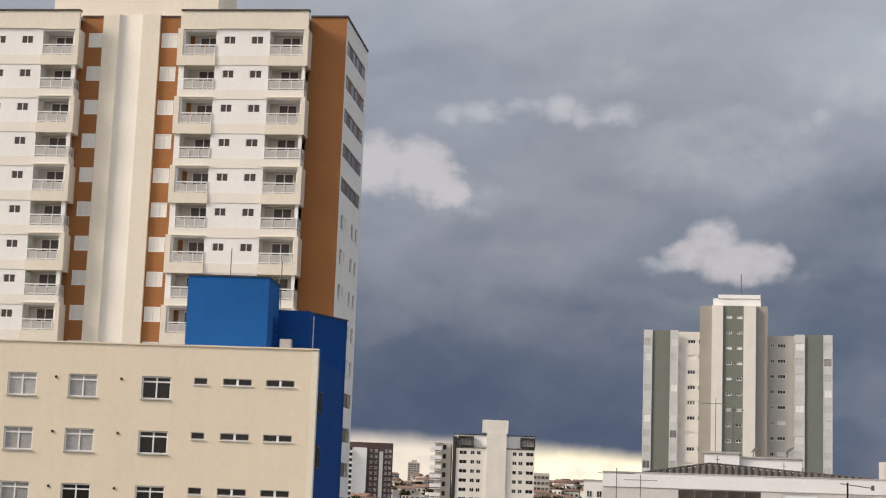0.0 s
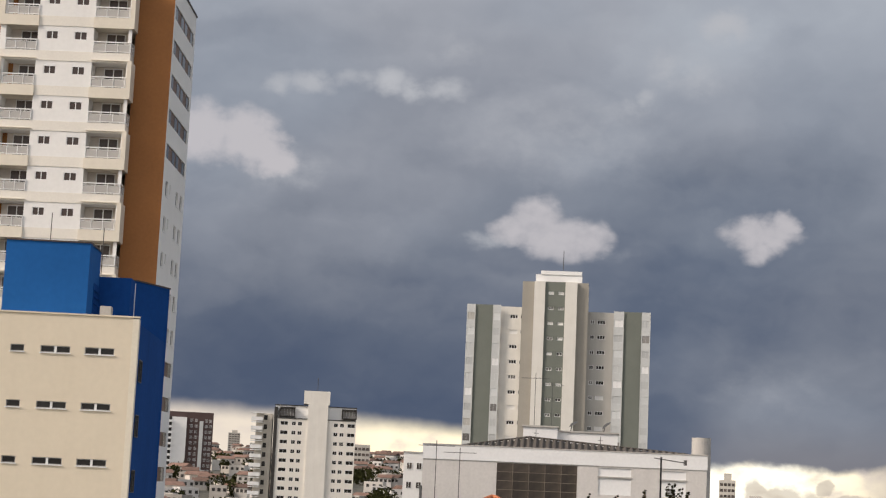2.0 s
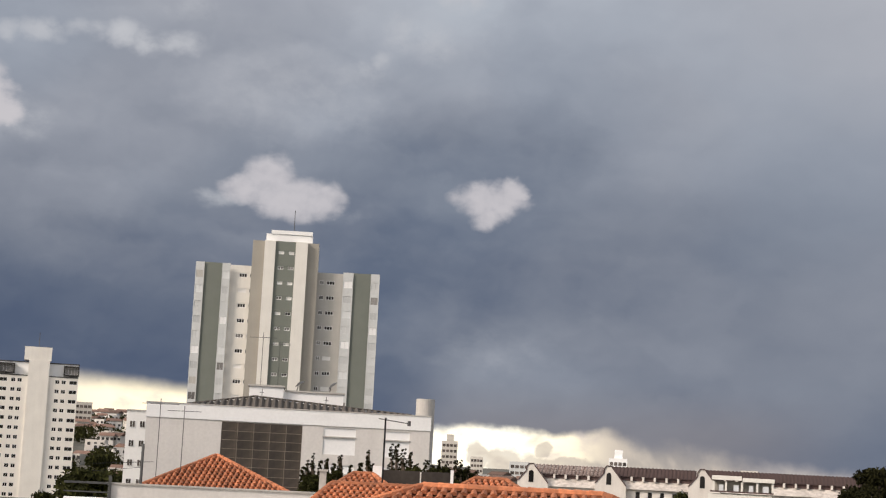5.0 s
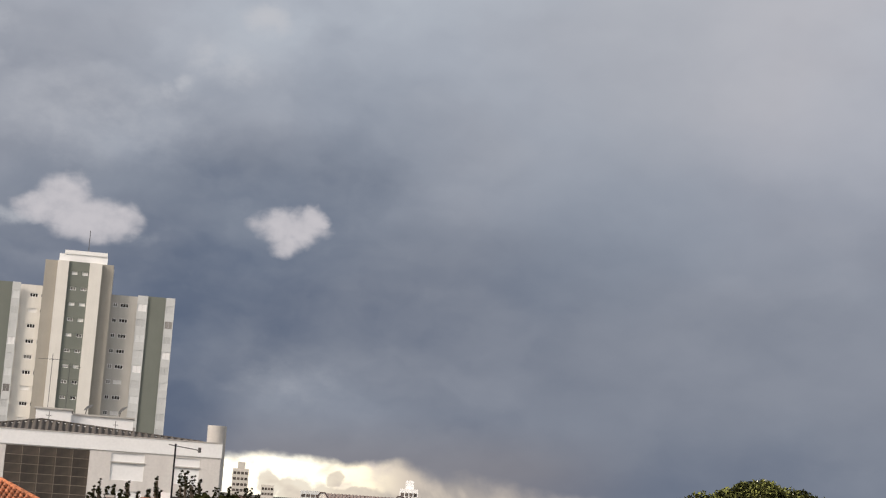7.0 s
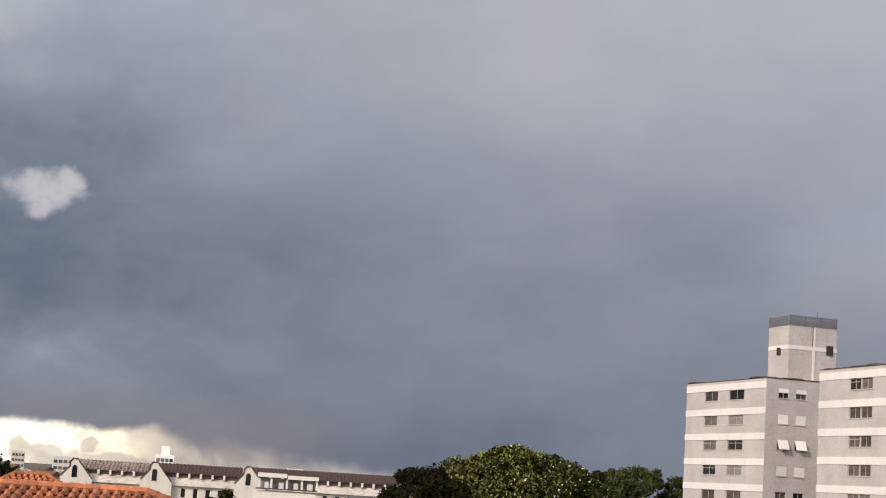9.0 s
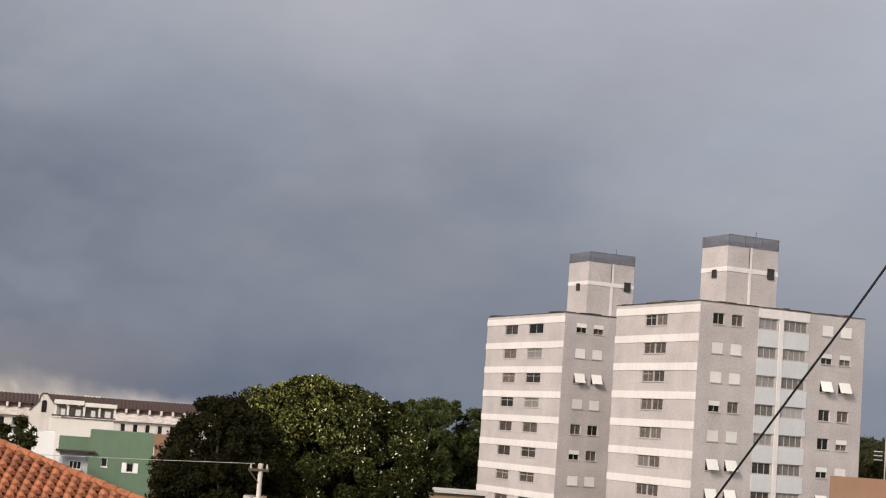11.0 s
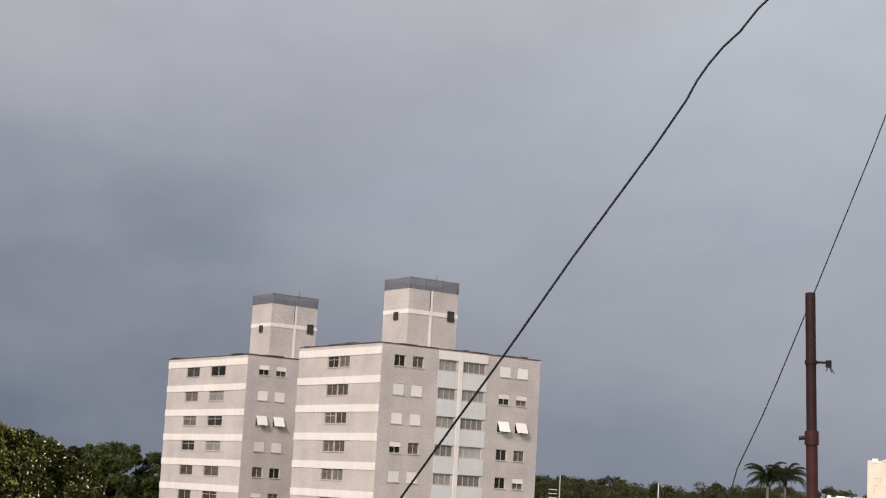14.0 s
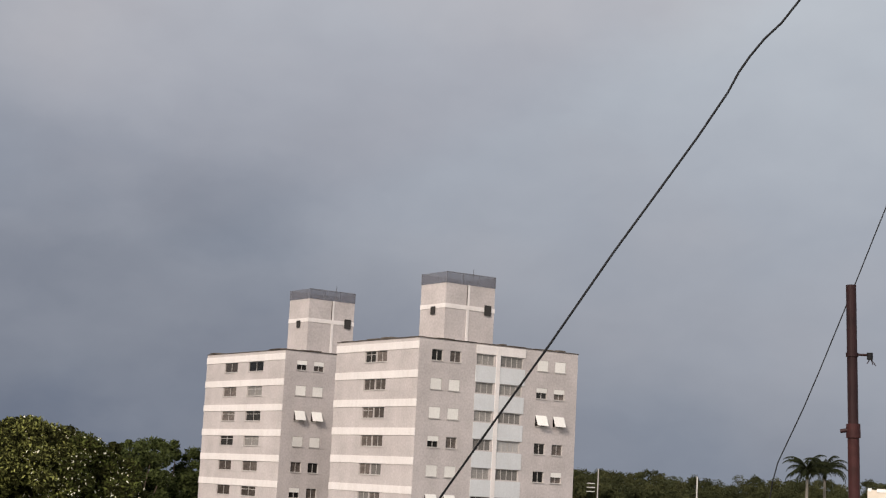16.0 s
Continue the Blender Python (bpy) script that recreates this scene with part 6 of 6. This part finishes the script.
g.faces.new([g.verts.new(v) for v in ((0.5, -0.3, 7.35), (0.5, 6, 7.35), (-0.8, 6, 8.9), (-0.8, -0.3, 8.9))])
g.faces.new([g.verts.new(v) for v in ((-2.1, -0.3, 7.35), (-0.8, -0.3, 8.9), (-0.8, 6, 8.9), (-2.1, 6, 7.35))])
part("roof", g, TILE_DARK, gable, "brown tile roof")
pale_house = thing("pale_house", at_az(13.6, 140), "low tan house with a flat roof and small window", "house")
part("wall", boxes((-2.8, 2.8, 0, 6, 0, 4.9)), TAN, pale_house)
part("roof", boxes((-3.0, 3.0, -0.3, 6.2, 4.9, 5.1)), SOOT, pale_house)
window(pale_house, FRONT, 1.1, 0.7, -0.3, 3.6, cols=2, inset=-0.02)
lane_house = thing("lane_house", at_az(7.2, 102.5), "low lane house with an arched white window", "house")
part("wall", boxes((-1.0, 0.35, 0, 5, 0, 5.3), (0.35, 1.5, 0.2, 4, 0, 5.05)), TAN, lane_house, "dull brown wall")
window(lane_house, FRONT, 1.05, 1.2, -0.85, 4.0, cols=2, bar=0.12, inset=-0.03)
canopy = thing("shed_roof", at_az(22.2, 120), "low shed with dirty white and grey corrugated roofs", "shed")
bm = bmesh.new()
for i in range(70):
    xa, xb = -6.5 + i * 0.19, -6.5 + (i + 1) * 0.19
    hump = 1.15 * max(0.0, 1 - abs(xa - 0.2) / 6.0)
    hump2 = 1.15 * max(0.0, 1 - abs(xb - 0.2) / 6.0)
    za, zb = 4.9 + hump + (0.018 if i % 2 else -0.018), 4.9 + hump2 + (-0.018 if i % 2 else 0.018)
    bm.faces.new([bm.verts.new(v) for v in ((xa, 0, za), (xb, 0, zb), (xb, 8, zb + 0.3), (xa, 8, za + 0.3))])
part("corrugated_roof", bm, WAREHOUSE, canopy, "dirty white corrugated roof")
part("wall", boxes((-6.3, 6.6, 0.3, 7.8, 0, 4.8)), SOOT, canopy)
lower = thing("shed_roof", at_az(27.6, 115), "long grey corrugated shed roof", "shed")
part("wall", boxes((-4, 7, 0.3, 8, 0, 6.6)), SOOT, lower)
part("roof", boxes((-4.3, 7.3, -0.3, 8.2, 6.6, 6.85)), FIBRE, lower, "grey fibre-cement roof")
garden_wall = thing("salmon_wall", at_az(27.5, 165), "salmon-brown boundary wall with a pier", "wall")
part("wall", boxes((-4, 2.6, 0, 0.3, 0, 8.4)), SALMON, garden_wall)
part("pier", boxes((2.6, 2.95, -0.1, 0.4, 0, 8.75)), WAREHOUSE, garden_wall)
far_wall = thing("salmon_wall", at_az(30.33, 165), "low salmon-brown boundary wall before the wood", "wall")
part("wall", boxes((0, 7.0, 0, 0.3, 0, 8.30)), SALMON, far_wall)
part("coping", boxes((-0.04, 7.0, -0.04, 0.34, 8.30, 8.38)), SALMON, far_wall)

# ---- street pole, masts, roof wall ----
utility = thing("utility_pole", Matrix.Translation(spot(7.1, 76)), "grey concrete utility pole with a crossarm and insulators", "utility pole")
part("pole", tube(bmesh.new(), (0, 0, 0), (0, 0, 7.95), 0.13, 0.10, 10), FAR_WALL, utility)
part("crossarm", boxes((-0.55, 0.35, -0.1, 0.0, 7.6, 7.72)), BARK, utility)
for x in (-0.45, -0.1, 0.28):
    part("insulator", tube(bmesh.new(), (x, -0.05, 7.72), (x, -0.05, 7.92), 0.05, 0.035, 8), SOOT, utility)
part("brace", tube(bmesh.new(), (-0.5, -0.05, 7.6), (0, -0.05, 7.0), 0.03, n=6), STEEL_DARK, utility)
part("transformer", tube(bmesh.new(), (-0.45, 0, 5.7), (-0.45, 0, 6.5), 0.22, n=12), SOOT, utility)
for az, dist, lo, hi, mat in ((27.85, 210, 0, 13.1, ALUMINIUM), (31.15, 215, 0, 12.8, WAREHOUSE)):
    mm = thing("thin_mast", Matrix.Translation(spot(az, dist)), "thin mast before the wood", "mast")
    part("pole", tube(bmesh.new(), (0, 0, lo), (0, 0, hi), 0.10, 0.07, 8), mat, mm)
    if dist == 210:
        for z in (10.2, 10.7, 11.2):
            part("cross_rod", boxes((-1.5, -0.4, -0.04, 0.04, z, z + 0.1)), WAREHOUSE, mm)
terrace = thing("roof_wall", at_az(39.3, 40), "stained pale cream roof wall with a lower step", "wall")
part("wall", boxes((-0.95, 5, 0, 3, 0, 11.30)), PALE_YELLOW, terrace)
part("step", boxes((-1.85, -0.95, 0.1, 3, 0, 10.42)), PALE_YELLOW, terrace, "lower stained step")
part("coping", boxes((-0.05, 1.6, -0.05, 3.05, 11.30, 11.38)), WAREHOUSE, terrace)
rng = random.Random(21)
bm = bmesh.new()
x = -1.84
while x < 0.9:
    w, z = rng.uniform(0.05, 0.22), 10.42 if x < -1.0 else 11.30
    if not -1.15 < x < -0.94:
        box(bm, x, x + w, -0.02 + (0.1 if x < -1.0 else 0), 0.25, z - rng.uniform(0.01, 0.05), z + rng.uniform(0.012, 0.05))
    x += w + rng.choice((0.0, 0.0, 0.05, 0.12))
part("flaked_rim", bm, WHITE, terrace, "flaked white mortar rim")
part("cracks", boxes((-0.80, -0.785, -0.004, 0, 10.55, 10.75), (-0.785, -0.70, -0.004, 0, 10.73, 10.745), (-0.66, -0.645, -0.004, 0, 10.80, 10.92), (-0.80, -0.70, -0.004, 0, 10.88, 10.90), (0.02, 0.035, -0.004, 0, 10.8, 11.28)), SOOT, terrace, "dark cracks in the render")
part("pipe", tube(bmesh.new(), (0.0, 0.6, 11.42), (2.2, 0.7, 11.46), 0.03, n=8), STEEL_DARK, terrace, "dark pipe along the top")

# ---- red steel pole and the two near cables ----
steel = thing("steel_pole", Matrix.Translation(spot(36.21, 15.0) + Vector((0.268, -0.196, 0))) @ pose(0, 0, 0, 0, 0, -36.2) @ pose(0, 0, 0, 0, -1.9, 0), "red oxide steel pole with clamps and an insulator", "pole")
part("pole", tube(bmesh.new(), (0, 0, 0), (0, 0, 10.62), 0.052, 0.05, 20), RUST_POLE, steel, "lower steel tube")
part("collar", tube(bmesh.new(), (0, 0, 10.60), (0, 0, 10.72), 0.062, 0.06, 20), RUST_POLE, steel, "welded collar")
part("bolt", tube(bmesh.new(), (-0.11, -0.02, 10.655), (-0.05, -0.02, 10.665), 0.018, n=8), POLE_TOP, steel)
part("pole", tube(bmesh.new(), (0, 0, 10.72), (0, 0, 11.93), 0.045, 0.044, 20), POLE_TOP, steel, "blackened upper steel tube")
part("clamp", tube(bmesh.new(), (0, 0, 11.30), (0, 0, 11.335), 0.053, n=20), POLE_TOP, steel)
part("arm", tube(bmesh.new(), (0.03, 0, 11.32), (0.15, 0, 11.315), 0.011, n=8), POLE_TOP, steel)
part("insulator", tube(bmesh.new(), (0.15, 0, 11.275), (0.15, 0, 11.335), 0.026, n=12), CABLE, steel, "small dark insulator")
for dx, dz in ((0.045, -0.07), (0.02, -0.06), (-0.03, -0.05)):
    part("loose_wire", tube(bmesh.new(), (0.155, 0, 11.29), (0.155 + dx, 0, 11.29 + dz), 0.004, n=5), POLE_TOP, steel, "frayed wire end")


def cable(name, points, radius, label, mat=CABLE):
    """A sagging cable through points given as azimuth, height angle and distance."""
    cu = bpy.data.curves.new(name, "CURVE")
    cu.dimensions, cu.bevel_depth, cu.bevel_resolution = "3D", radius, 3
    sp = cu.splines.new("POLY")
    pts = [spot(a, d, EYE + d * math.tan(radians(e))) for a, e, d in points]
    sp.points.add(len(pts) - 1)
    for q, v in zip(sp.points, pts):
        q.co = (*v, 1)
    cu.materials.append(mat)
    ob = new(name, cu)
    return tagged(ob, label, "cable", "cables")


cable("overhead_cable", [(15, -14, 7.2), (19, -5.8, 6.6), (22.3, -0.57, 6.2), (24.03, 2.13, 6.1), (25.81, 4.86, 6.0), (27.93, 8.2, 6.0), (29.05, 9.84, 6.0), (30.61, 12.11, 6.0), (31.61, 13.65, 6.0), (31.97, 14.34, 6.0), (32.34, 14.88, 6.0), (32.81, 15.45, 6.0), (33.37, 15.97, 6.0), (33.97, 16.73, 6.0), (37, 19.5, 6.0), (44, 25, 6.0)], 0.0044, "thick black overhead cable with a kink")
cable("overhead_cable", [(33.1, -5, 16), (33.45, -0.2, 16), (33.55, 0.65, 16), (33.72, 1.35, 16), (33.98, 1.95, 16), (34.5, 3.15, 16), (35.0, 4.42, 16), (36.1, 7.33, 16), (36.76, 9.1, 16), (37.93, 12.15, 16), (38.48, 13.67, 16), (39.6, 16.34, 16), (43, 24, 16)], 0.0058, "thin grey-black overhead cable passing behind the steel pole")
cable("street_wire", [(-4, -1.75, 76), (0.2, -1.74, 76), (3.3, -1.67, 76), (6.9, -1.56, 76)], 0.012, "thin pale street wire to the utility pole", SOOT)
